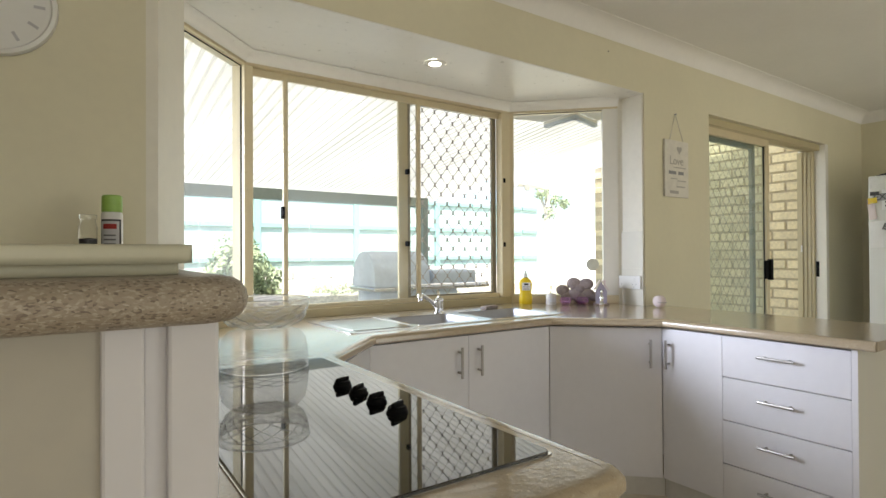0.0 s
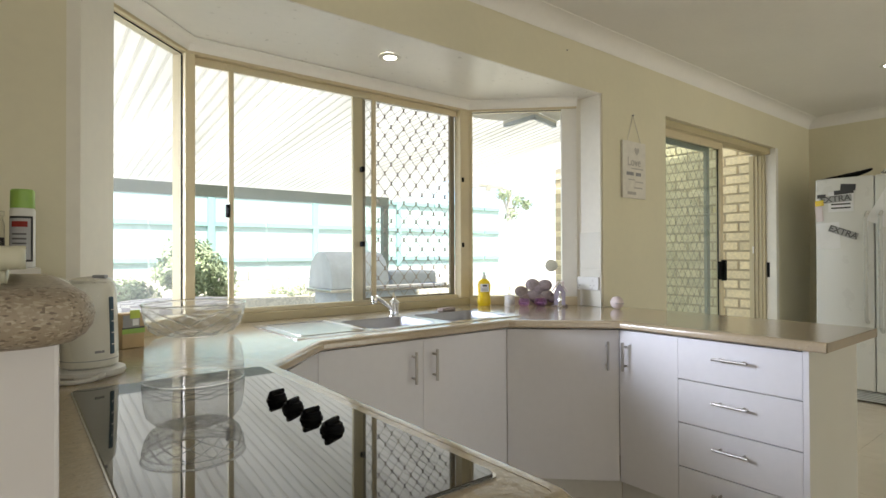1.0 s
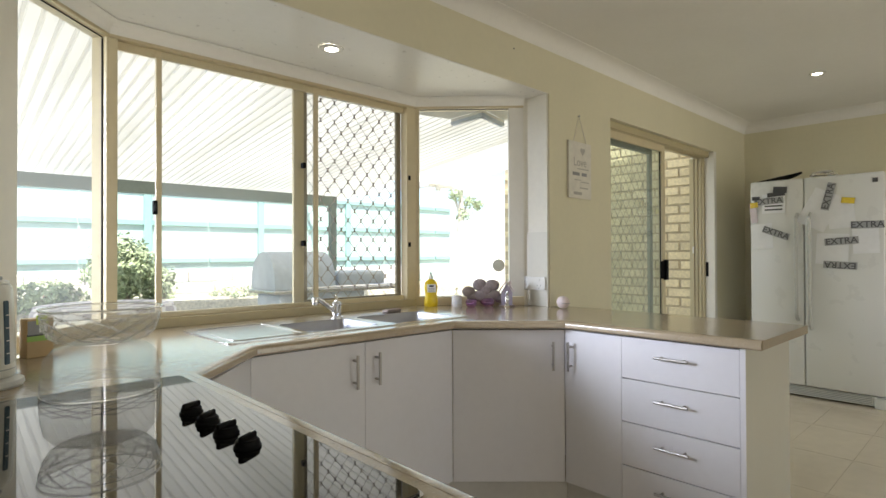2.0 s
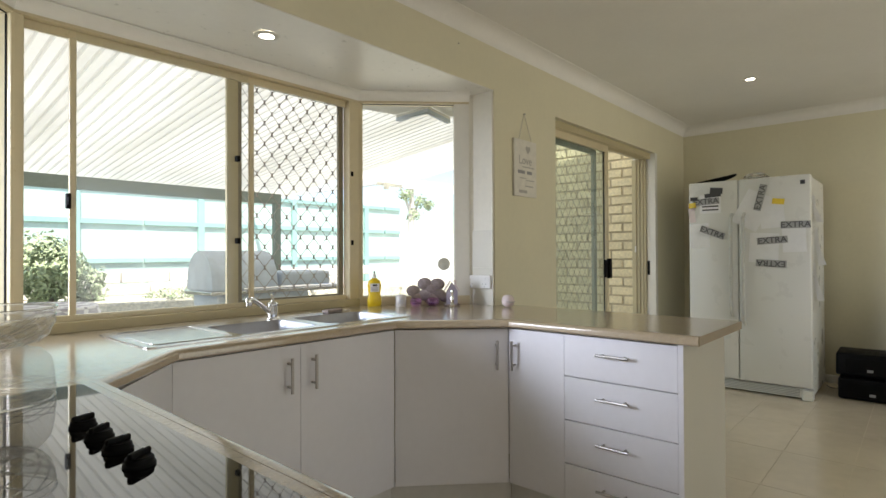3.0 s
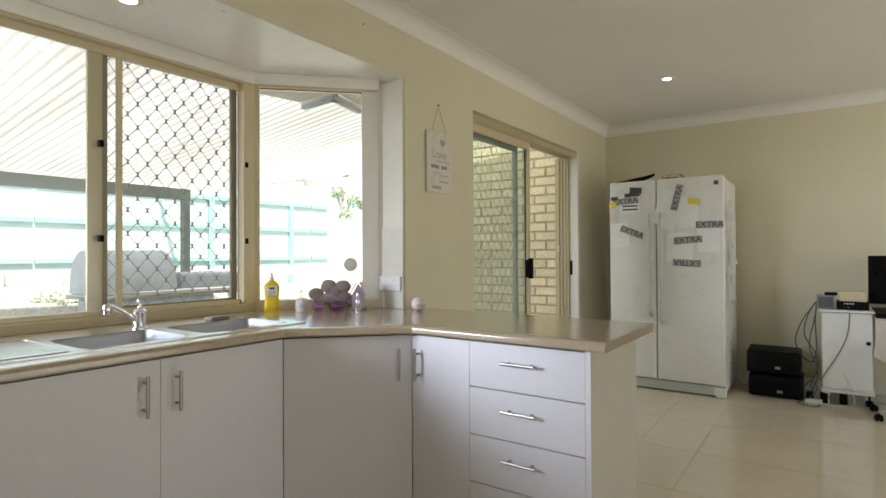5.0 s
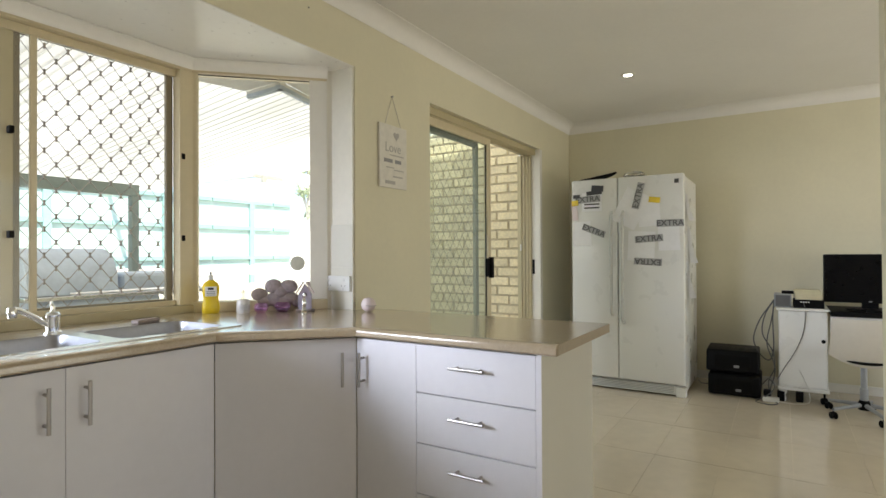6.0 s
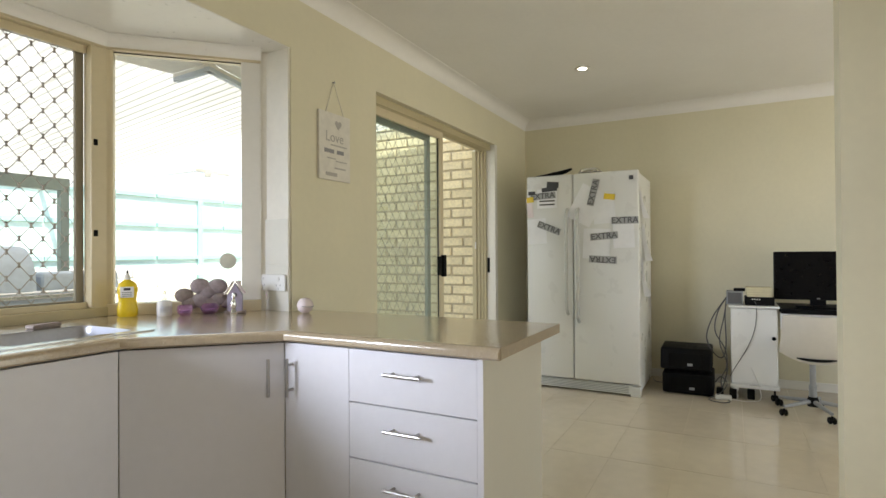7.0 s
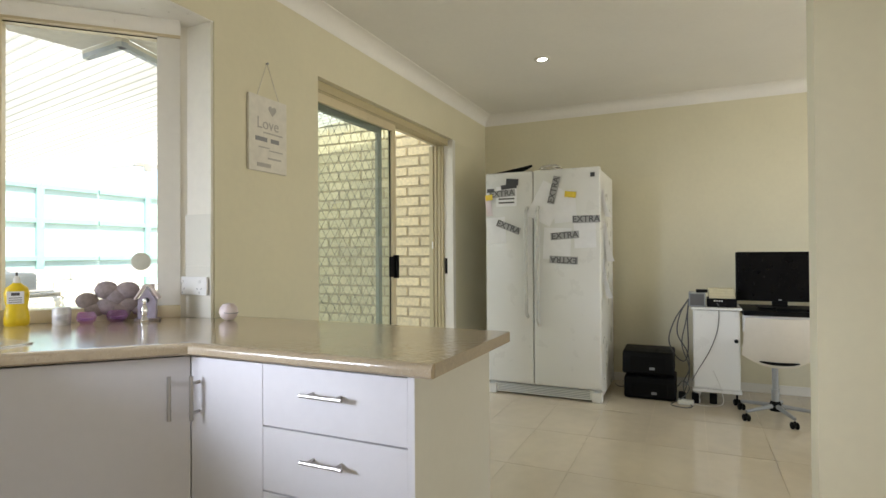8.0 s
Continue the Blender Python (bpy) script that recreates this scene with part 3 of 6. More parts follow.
# ---- sliding door ----
door_1 = tagged(new("door_1"), "half open cream aluminium sliding glass door", "door", "", "structure")
DY = 2.03
for nm, a in (("door_jamb", (DOOR0, DOOR0 + 0.025, 0.0, DOORH)), ("door_head", (DOOR0, DOOR1 - 0.045, DOORH - 0.05, DOORH)), ("door_track", (DOOR0, DOOR1 - 0.045, 0.0, 0.03))):
    part(nm, box(B(), a[0], a[1], DY - 0.03, DY + 0.09, a[2], a[3], 0.003), M_alu_dim_tan, door_1)
part("door_jamb", box(B(), DOOR1 - 0.070, DOOR1 - 0.045, DY + 0.008, 2.168, 0.0, DOORH - 0.05, 0.003), M_alu_dim_tan, door_1)
for y in (DY + 0.030, DY + 0.062, DY + 0.094):
    part("jamb_rib", box(B(), DOOR1 - 0.082, DOOR1 - 0.0702, y, y + 0.008, 0.03, DOORH - 0.05), M_alu_dim_tan, door_1)
for y in (DY - 0.022, DY + 0.004, DY + 0.03):
    part("head_rib", box(B(), DOOR0 + 0.025, DOOR1 - 0.086, y, y + 0.006, DOORH - 0.0585, DOORH - 0.0502), M_alu_dim_tan, door_1)
part("door_reveal", box(B(), DOOR1 - 0.0448, DOOR1 + 0.010, N - 0.005, 2.167, 0.0, DOORH, 0.006), M_trim, door_1)
part("latch_keeper", box(B(), DOOR1 - 0.0842, DOOR1 - 0.0822, DY + 0.094, DY + 0.106, 1.16, 1.22, 0.0008), M_plastic, door_1, "white latch keeper")
panel = part("glass_panel", box(B(), DOOR0 + 0.025, 4.43, DY - 0.015, DY + 0.015, DOORH - 0.11, DOORH - 0.05, 0.003), M_alu, door_1)
part("panel_stile", box(B(), 4.375, 4.43, DY - 0.016, DY + 0.016, 0.03, DOORH - 0.11, 0.003), M_alu, panel)
part("panel_stile", box(B(), DOOR0 + 0.025, DOOR0 + 0.06, DY - 0.016, DY + 0.016, 0.03, DOORH - 0.11, 0.003), M_alu, panel)
part("bottom_rail", box(B(), DOOR0 + 0.06, 4.375, DY - 0.015, DY + 0.015, 0.03, 0.12, 0.003), M_alu, panel)
part("glazing_seal", box(B(), 4.371, 4.3745, DY - 0.004, DY + 0.004, 0.12, DOORH - 0.11), M_rubber, panel)
bm = B()
bm.faces.new([bm.verts.new(v) for v in ((DOOR0 + 0.06, DY, 0.12), (4.375, DY, 0.12), (4.375, DY, DOORH - 0.11), (DOOR0 + 0.06, DY, DOORH - 0.11))])
part("pane", bm, M_doorglass, panel).visible_shadow = False
bm = B()
box(bm, 4.385, 4.425, DY - 0.045, DY - 0.014, 0.95, 1.11, 0.006)
box(bm, 4.33, 4.40, DY - 0.03, DY - 0.014, 0.96, 1.10, 0.004)
part("door_handle", bm, M_black, panel, "black door pull")
part("door_lock", box(B(), DOOR1 - 0.0475, DOOR1 - 0.0449, DY - 0.020, DY + 0.004, 0.95, 1.08, 0.001), M_black, door_1)

screen_door = thing("screen_door", "grey-green security screen door with a diamond grille behind the glass", "screen door", (4.0, DY + 0.065, 0.03))
QX0, QX1 = DOOR0 + 0.03, 4.36
for nm, a in (("side_rail", (QX0, QX0 + 0.045, 0.035, DOORH - 0.055)), ("side_rail", (QX1 - 0.05, QX1, 0.035, DOORH - 0.055)),
              ("top_rail", (QX0 + 0.045, QX1 - 0.05, DOORH - 0.13, DOORH - 0.055)), ("bottom_rail", (QX0 + 0.045, QX1 - 0.05, 0.035, 0.15))):
    part(nm, box(B(), a[0], a[1], DY + 0.055, DY + 0.08, a[2], a[3], 0.003), M_screenrail, screen_door)
part("grille", diamond_grille(B(), QX0 + 0.045, QX1 - 0.05, 0.15, DOORH - 0.13, DY + 0.067, 0.0865, 0.107, 0.0017), M_grille, screen_door)

# ---- kitchen ----


def rounded(pts, r, n=5):
    """A plan polygon with its corners rounded; r is one radius per corner."""
    out = []
    k = len(pts)
    for i in range(k):
        p, a, b = Vector(pts[i]), Vector(pts[i - 1]), Vector(pts[(i + 1) % k])
        rr = r[i] if isinstance(r, (list, tuple)) else r
        if rr <= 0:
            out.append(tuple(p))
            continue
        u, v = (a - p).normalized(), (b - p).normalized()
        s, e = p + u * rr, p + v * rr
        for j in range(n + 1):
            t = j / n
            out.append(tuple(s * (1 - t) ** 2 + p * 2 * t * (1 - t) + e * t * t))
    return out


def holed_slab(bm, outer, holes, z0, z1):
    """A flat slab with through holes."""
    edges = []
    for loop in [outer] + holes:
        vs = [bm.verts.new((x, y, z1)) for x, y in loop]
        edges += [bm.edges.new((vs[i], vs[(i + 1) % len(vs)])) for i in range(len(vs))]
    res = bmesh.ops.triangle_fill(bm, use_beauty=True, use_dissolve=False, edges=edges, normal=(0, 0, 1))
    fs = [g for g in res["geom"] if isinstance(g, bmesh.types.BMFace)]
    ext = bmesh.ops.extrude_face_region(bm, geom=fs)
    vs = [g for g in ext["geom"] if isinstance(g, bmesh.types.BMVert)]
    bmesh.ops.translate(bm, verts=vs, vec=(0, 0, z0 - z1))
    return bm


def rect(x0, x1, y0, y1, r=0.0):
    return rounded([(x0, y0), (x1, y0), (x1, y1), (x0, y1)], r)


def bullnose(bm, path, z0, z1, depth):
    """A rounded front edge swept along an open plan path; outwards is on the right hand."""
    pts = [Vector(p) for p in path]
    rows = []
    prof = [(-0.012, z1)] + [(depth * math.sin(math.pi * 0.5 * i / 5), z1 - 0.016 * (1 - math.cos(math.pi * 0.5 * i / 5))) for i in range(6)] + [(depth, z0 + 0.006), (depth - 0.006, z0), (-0.012, z0)]
    for i, p in enumerate(pts):
        d0 = (p - pts[i - 1]).normalized() if i else (pts[1] - p).normalized()
        d1 = (pts[i + 1] - p).normalized() if i < len(pts) - 1 else d0
        n0, n1 = Vector((d0.y, -d0.x)), Vector((d1.y, -d1.x))
        n = (n0 + n1).normalized()
        n = n / max(0.4, n.dot(n0))
        rows.append([bm.verts.new((p.x + n.x * u, p.y + n.y * u, z)) for u, z in prof])
    k = len(prof)
    for a, b in zip(rows, rows[1:]):
        for i in range(k):
            bm.faces.new((a[i], a[(i + 1) % k], b[(i + 1) % k], b[i]))
    bm.faces.new(rows[0])
    bm.faces.new(rows[-1][::-1])
    return bm


# worktop: the edge path runs round the near end, the cooktop side, the sink side, the corner and the peninsula
ED = 0.018
edge = [(0.11, 0.505), (0.625, 0.505), (0.645, 0.511), (0.653, 0.524), (0.655, 0.545), (0.655, 1.568), (0.955, 1.872), (1.918, 1.878), (2.288, 1.512), (2.288, 0.697)]
end_cut = [(2.878, 0.697), (2.884, 0.703), (2.884, N - 0.004)]
back = [(BAY_R + 0.0, N - 0.004), (BAY_R - 0.015, 2.15), (2.715, 2.155), (C2[0] - 0.008, C2[1] - 0.036), (C1[0] + 0.008, C1[1] - 0.036), (0.37, 2.285), (0.352, 2.165), (0.236, N - 0.004), (-0.6, N - 0.004), (-0.6, 0.64), (0.11, 0.64)]
BOWL1, BOWL2 = (1.245, 1.590, 1.985, 2.30), (1.650, 2.045, 1.985, 2.30)
worktop = thing("worktop", "U-shaped beige mottled laminate worktop with rounded front edge", "worktop", (1.0, 1.9, BENCH - 0.035))
bm = B()
holed_slab(bm, edge + end_cut + back, [rect(b[0] - 0.004, b[1] + 0.004, b[2] - 0.004, b[3] + 0.004, 0.05) for b in (BOWL1, BOWL2)], BENCH - 0.034, BENCH)
part("worktop_top", bm, M_bench, worktop)
part("end_band", box(B(), 2.2885, 2.878, 0.6955, 0.6968, BENCH - 0.0335, BENCH - 0.0005), M_bench_edge, worktop, "flat brown edge band")
part("front_edge", bullnose(B(), edge, BENCH - 0.0345, BENCH + 0.0005, ED), M_bench, worktop, "rounded laminate edge", True)


def bar_handle(bm, length, upright):
    """A T-bar pull in local axes: the door's face is y = 0, the room at negative y, the centre at the origin."""
    a = length / 2
    ends = [(0, -0.03, -a), (0, -0.03, a)] if upright else [(-a, -0.03, 0), (a, -0.03, 0)]
    tube(bm, ends, 0.006, 8)
    for s in (-1, 1):
        o = s * (a - 0.022)
        c = (0, 0, o) if upright else (o, 0, 0)
        tube(bm, [(c[0], 0.0, c[2]), (c[0], -0.03, c[2])], 0.005, 8)
    return bm


CAB_TOP, KICK = BENCH - 0.036, 0.10


def facade(p, q):
    """The pose whose x runs along the cabinet front from p to q (left to right as seen from the room) and whose -y faces the room."""
    d = (Vector(q) - Vector(p)).normalized()
    return Matrix.Translation((*p, 0)) @ Matrix.Rotation(math.atan2(d.y, d.x), 4, "Z"), (Vector(q) - Vector(p)).length


def cabinet(label, p, q, fronts, depth, body_plan=None):
    """A base cabinet: body, kickboard and its doors or drawers. fronts: (kind, x0, x1, z0, z1, handle x, handle z, length, upright)."""
    m, L = facade(p, q)
    c = thing("base_cabinet", label, "cabinet", (p[0], p[1], 0.0), math.degrees(m.to_euler().z), "kitchen base cabinets")
    part("cabinet_body", box(B(), 0.002, L - 0.002, 0.0172, depth, KICK, CAB_TOP - 0.03), M_carcass, c, "", False, True)
    part("kickboard", box(B(), -0.019, L + 0.019, 0.045, 0.06, 0.0, KICK), M_kick, c, "off-white kickboard", False, True)
    for kind, x0, x1, z0, z1, hx, hz, ln, up in fronts:
        x0, x1 = (x0 - 0.001 if x0 < 0.001 else x0), (x1 + 0.001 if abs(x1 - L) < 0.004 else x1)
        f = part(kind, box(B(), x0 + 0.0006, x1 - 0.0006, 0.0, 0.017, z0 + 0.0023, z1 - 0.0023, 0.001, None, 1), M_cab, c, "white laminate " + kind.replace("_", " "), False, True)
        if not ln:
            continue
        bm = bar_handle(B(), ln, up)
        bmesh.ops.translate(bm, verts=bm.verts[:], vec=(hx, 0, hz))
        part("handle", bm, M_nickel, f, "brushed nickel bar handle", True, True)
    return c


TOPZ = CAB_TOP - 0.006
S0, S1 = (0.958, 1.892), (1.925, 1.892)
cabinet("white two-door sink cabinet with nickel bar handles", S0, S1,
        [("cabinet_door", 0.0, 0.475, KICK, TOPZ, 0.420, 0.697, 0.132, True), ("cabinet_door", 0.475, 0.967, KICK, TOPZ, 0.528, 0.697, 0.132, True)], 0.55)
cabinet("white corner cabinet with one wide diagonal door", (1.927, 1.890), (2.303, 1.530),
        [("cabinet_door", 0.0, 0.519, KICK, TOPZ, 0.463, 0.69, 0.132, True)], 0.3)
cabinet("white narrow cabinet with one door beside the drawers", (2.303, 1.528), (2.303, 1.246),
        [("cabinet_door", 0.0, 0.282, KICK, TOPZ, 0.035, 0.69, 0.132, True)], 0.5)
cabinet("white cabinet with four drawers at the peninsula end", (2.303, 1.244), (2.303, 0.778),
        [("drawer_front", 0.0, 0.466, z0, z1, 0.222, z1 - 0.070, 0.135, False) for z0, z1 in ((0.632, TOPZ), (0.448, 0.632), (0.264, 0.448), (KICK, 0.264))], 0.5)
cabinet("white corner cabinet with a plain diagonal door", (0.680, 1.580), (0.956, 1.890),
        [("cabinet_door", 0.0, 0.415, KICK, TOPZ, 0.05, 0.40, 0.0, True)], 0.2)
cabinet("white cabinet under the cooktop", (0.672, 0.54), (0.672, 1.578),
        [("cabinet_door", 0.0, 0.519, KICK, TOPZ, 0.46, 0.70, 0.14, True), ("cabinet_door", 0.519, 1.038, KICK, TOPZ, 0.58, 0.70, 0.14, True)], 0.45)
end_panel = thing("end_panel", "plain white laminate end panel of the peninsula", "panel", (2.57, 0.768, 0.0))
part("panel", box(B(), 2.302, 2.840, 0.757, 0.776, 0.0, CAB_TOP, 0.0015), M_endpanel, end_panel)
part("edge_band", box(B(), 2.300, 2.3018, 0.757, 0.776, 0.0, CAB_TOP), M_cab, end_panel, "pale edge band")
part("edge_band", box(B(), 2.8402, 2.842, 0.757, 0.776, 0.0, CAB_TOP), M_carcass, end_panel, "pale edge band")
back_panel = thing("back_panel", "white laminate panel along the back of the peninsula", "panel", (2.835, 1.36, 0.0))
part("panel", box(B(), 2.826, 2.842, 0.778, N - 0.014, 0.0, CAB_TOP), M_cab, back_panel)

# cooktop
hob = thing("cooktop", "black ceramic glass cooktop with a row of four black knobs", "cooktop", (0.37, 1.07, BENCH))
part("glass_plate", prism(B(), rect(0.187, 0.615, 0.602, 1.538, 0.012), BENCH + 0.0022, BENCH + 0.0062, 0.0012, 1), M_hob, hob)
part("trim_rim", prism(B(), rect(0.183, 0.619, 0.598, 1.542, 0.014), BENCH + 0.0008, BENCH + 0.0023), M_steel, hob, "thin steel rim")
for y, turn in ((1.170, 22), (1.085, 35), (1.0, 18), (0.915, 30)):
    k = part("knob", lathe(B(), [(0.0, 0.0), (0.0215, 0.0), (0.0215, 0.003), (0.0195, 0.005), (0.0185, 0.011), (0.016, 0.013), (0.0, 0.0132)], (0.52, y, BENCH + 0.0063), 28), M_black, hob, "", True)
    part("knob_grip", box(B(), -0.0195, 0.0195, -0.005, 0.005, 0.010, 0.0215, 0.004, pose(0.52, y, BENCH + 0.0063, 0, 0, turn)), M_black, k, "", True)
    part("knob_mark", box(B(), 0.008, 0.016, -0.0012, 0.0012, 0.0213, 0.0219, 0.0, pose(0.52, y, BENCH + 0.0063, 0, 0, turn)), M_plastic, k)

# sink
sink = thing("sink", "stainless steel double bowl sink with a drainer", "sink", (1.5, 2.2, BENCH))
bm = holed_slab(B(), rect(0.90, 2.10, 1.945, 2.43, 0.03), [rect(*b, 0.05) for b in (BOWL1, BOWL2)], BENCH + 0.0005, BENCH + 0.0045)
part("rim", bm, M_steel, sink)
for b in (BOWL1, BOWL2):
    bm = B()
    rings = []
    for inset, z, r in ((0.0, 0.0045, 0.05), (0.004, -0.004, 0.05), (0.012, -0.13, 0.05), (0.03, -0.15, 0.06), (0.12, -0.155, 0.02)):
        rings.append([bm.verts.new((x, y, BENCH + z)) for x, y in rect(b[0] + inset, b[1] - inset, b[2] + inset, b[3] - inset, r)])
    for a, c in zip(rings, rings[1:]):
        for i in range(len(a)):
            bm.faces.new((a[i], a[(i + 1) % len(a)], c[(i + 1) % len(a)], c[i]))
    bm.faces.new(rings[-1])
    bowl = part("bowl", bm, M_bowlsteel, sink, "", True)
    cx, cy = (b[0] + b[1]) / 2, (b[2] + b[3]) / 2
    part("drain", lathe(B(), [(0.0, 0.0), (0.02, 0.0), (0.035, 0.004), (0.04, 0.002), (0.04, 0.0)], (cx, cy, BENCH - 0.154), 16), M_chrome, bowl, "", True)
loop = rect(0.935, 1.215, 1.985, 2.375, 0.035)
part("drainer_border", tube(B(), [(x, y, BENCH + 0.0045) for x, y in loop + loop[:2]], 0.0028, 6, False), M_steel, sink, "", True)
for i in range(6):
    y = 2.05 + i * 0.05
    part("drainer_rib", tube(B(), [(0.98, y, BENCH + 0.0040), (1.19, y, BENCH + 0.0040)], 0.0012, 6), M_steel, sink, "", True)

tap = thing("sink_mixer_tap", "chrome mixer tap with a long spout and lever", "tap", (1.585, 2.345, BENCH + 0.004))
TX, TY, TZ = 1.585, 2.345, BENCH + 0.0045
part("tap_body", lathe(B(), [(0.0, 0.0), (0.03, 0.0), (0.03, 0.005), (0.023, 0.010), (0.0225, 0.052), (0.025, 0.056), (0.025, 0.068), (0.018, 0.077), (0.0, 0.079)], (TX, TY, TZ), 24), M_chrome, tap, "", True)
part("spout", tube(B(), smooth_path([(TX - 0.01, TY, TZ + 0.026), (TX - 0.05, TY - 0.010, TZ + 0.056), (TX - 0.10, TY - 0.020, TZ + 0.088), (TX - 0.122, TY - 0.025, TZ + 0.098)]), 0.0105, 12), M_chrome, tap, "", True)
part("nozzle", lathe(B(), [(0.0, 0.0), (0.013, 0.0), (0.016, 0.010), (0.016, 0.030), (0.011, 0.038), (0.0, 0.039)], (TX - 0.132, TY - 0.027, TZ + 0.070), 18), M_chrome, tap, "", True)
part("lever", tube(B(), smooth_path([(TX, TY, TZ + 0.072), (TX + 0.001, TY + 0.002, TZ + 0.092), (TX - 0.004, TY + 0.006, TZ + 0.115)]), [0.009] * 4 + [0.0075] * 5 + [0.006] * 4, 10), M_chrome, tap, "", True)

# breakfast bar with its nib wall
BARZ = 1.147
nib = tagged(new("wall_bar"), "cream nib wall under the raised breakfast bar", "wall", "", "structure")
part("plaster", box(B(), -1.6, 0.0205, 0.50, 0.62, 0, BARZ - 0.038), M_barwall_dim, nib)
post = thing("bar_post", "white panelled post at the end of the bar wall", "post", (0.06, 0.56, 0))
part("post_core", box(B(), 0.0207, 0.106, 0.503, 0.62, 0, BARZ - 0.039, 0.004), M_cab, post)
part("post_face", box(B(), 0.0195, 0.050, 0.494, 0.503, 0, BARZ - 0.039, 0.003), M_cab, post)
part("post_face", box(B(), 0.066, 0.106, 0.494, 0.503, 0, BARZ - 0.039, 0.003), M_cab, post)
bar = thing("breakfast_bar_top", "brown granite-look laminate breakfast bar top with bullnose edge", "bar top", (-0.7, 0.62, BARZ - 0.037))
bm = B()
rings = []
for k in range(9):
    a = radians(-90 + 180 * k / 8)
    d, z = 0.0185 * (1 - math.cos(a)), BARZ - 0.0185 + 0.0185 * math.sin(a)
    plan = rounded([(-1.6, 0.438 + d), (0.125 - d, 0.438 + d), (0.125 - d, 0.80 - d), (-1.6, 0.80 - d)], [0, 0.045 - d, 0.07 - d, 0], 8)
    rings.append([bm.verts.new((x, y, z)) for x, y in plan])
for lo, hi in zip(rings, rings[1:]):
    for i in range(len(lo)):
        bm.faces.new((lo[i - 1], lo[i], hi[i], hi[i - 1]))
bm.faces.new(rings[0][::-1])
bm.faces.new(rings[-1])
part("bar_slab", bm, M_bar, bar, "", True)

# ---- refrigerator ----
FX, FY0, FY1, FH = 5.25, 0.747, 1.648, 1.762
fridge = thing("refrigerator", "white side-by-side refrigerator covered with papers and magnets", "refrigerator", (5.6, 1.2, 0.0))
part("fridge_body", box(B(), FX + 0.07, FX + 0.72, FY0 + 0.006, FY1 - 0.006, 0.03, FH - 0.015, 0.006), M_white, fridge)
FS = 1.258
for nm, y0, y1 in (("freezer_door", FS + 0.003, FY1), ("fridge_door", FY0, FS - 0.003)):
    d = part(nm, box(B(), FX, FX + 0.062, y0, y1, 0.095, FH, 0.014, None, 3), M_white, fridge, "", True)
    hy = FS + 0.045 if nm == "freezer_door" else FS - 0.045
    zb = 0.62 if nm == "freezer_door" else 0.56
    bm = tube(B(), smooth_path([(FX + 0.004, hy, zb), (FX - 0.035, hy, zb + 0.035), (FX - 0.042, hy, zb + 0.12), (FX - 0.042, hy, 1.36), (FX - 0.035, hy, 1.44), (FX + 0.004, hy, 1.475)], 4), 0.0135, 10)
    part("handle", bm, M_handle, d, "pale grey bar handle", True)
part("toe_grille", box(B(), FX + 0.022, FX + 0.06, FY0 + 0.06, FY1 - 0.06, 0.014, 0.085, 0.003), M_plastic, fridge)
for i in range(5):
    z = 0.026 + i * 0.0125
    part("grille_slot", box(B(), FX + 0.0195, FX + 0.0225, FY0 + 0.09, FY1 - 0.09, z, z + 0.0045), M_greyplast, fridge)
for y0, y1 in ((FY0, FY0 + 0.075), (FY1 - 0.075, FY1)):
    part("hinge_foot", box(B(), FX + 0.005, FX + 0.08, y0, y1, 0.0, 0.078, 0.006), M_plastic, fridge)



def sheet(bm, y, z, w, h, rot, x):
    """A thin sheet on the refrigerator's front, centred at y, z and turned by rot."""
    return box(bm, -0.0008, 0.0, -w / 2, w / 2, -h / 2, h / 2, 0.0, pose(x, y, z, -rot, 0, 0))


SK = FX - 0.001
papers = [(1.56, 1.30, 0.16, 0.21, 3, M_paper, "white sheet of paper on the refrigerator door"), (1.15, 1.50, 0.21, 0.297, -28, M_paper, "white sheet of paper stuck askew on the refrigerator"),
          (1.01, 1.47, 0.17, 0.24, 4, M_paper, "white sheet of paper on the refrigerator door"), (1.07, 1.19, 0.21, 0.24, -3, M_paper, "white sheet of paper on the refrigerator door"),
          (0.86, 1.26, 0.16, 0.21, 2, M_paper, "white sheet of paper on the refrigerator door"), (1.47, 1.57, 0.17, 0.16, 0, M_paper, "printed notice with a red heading on the refrigerator"),
          (1.62, 1.50, 0.05, 0.17, 6, M_pink, "peach paper strip on the refrigerator")]
for i, (y, z, w, h, r, mt, lab) in enumerate(papers):
    p = thing("paper_sheet", lab, "paper", (SK - 0.0012 * i, y, z), 0, "papers on the refrigerator")
    part("sheet", sheet(B(), y, z, w, h, r, SK - 0.0012 * i), mt, p)
    if "red" in lab:
        part("print", sheet(B(), y, z + 0.02, 0.13, 0.03, r, SK - 0.0012 * i - 0.001), M_red, p)
        for dz in (-0.02, -0.05):
            part("print", sheet(B(), y, z + dz, 0.13, 0.012, r, SK - 0.0012 * i - 0.001), M_dark_print, p)
        part("print", sheet(B(), y - 0.02, z + 0.075, 0.13, 0.035, r + 4, SK - 0.0012 * i - 0.001), M_dark_print, p)
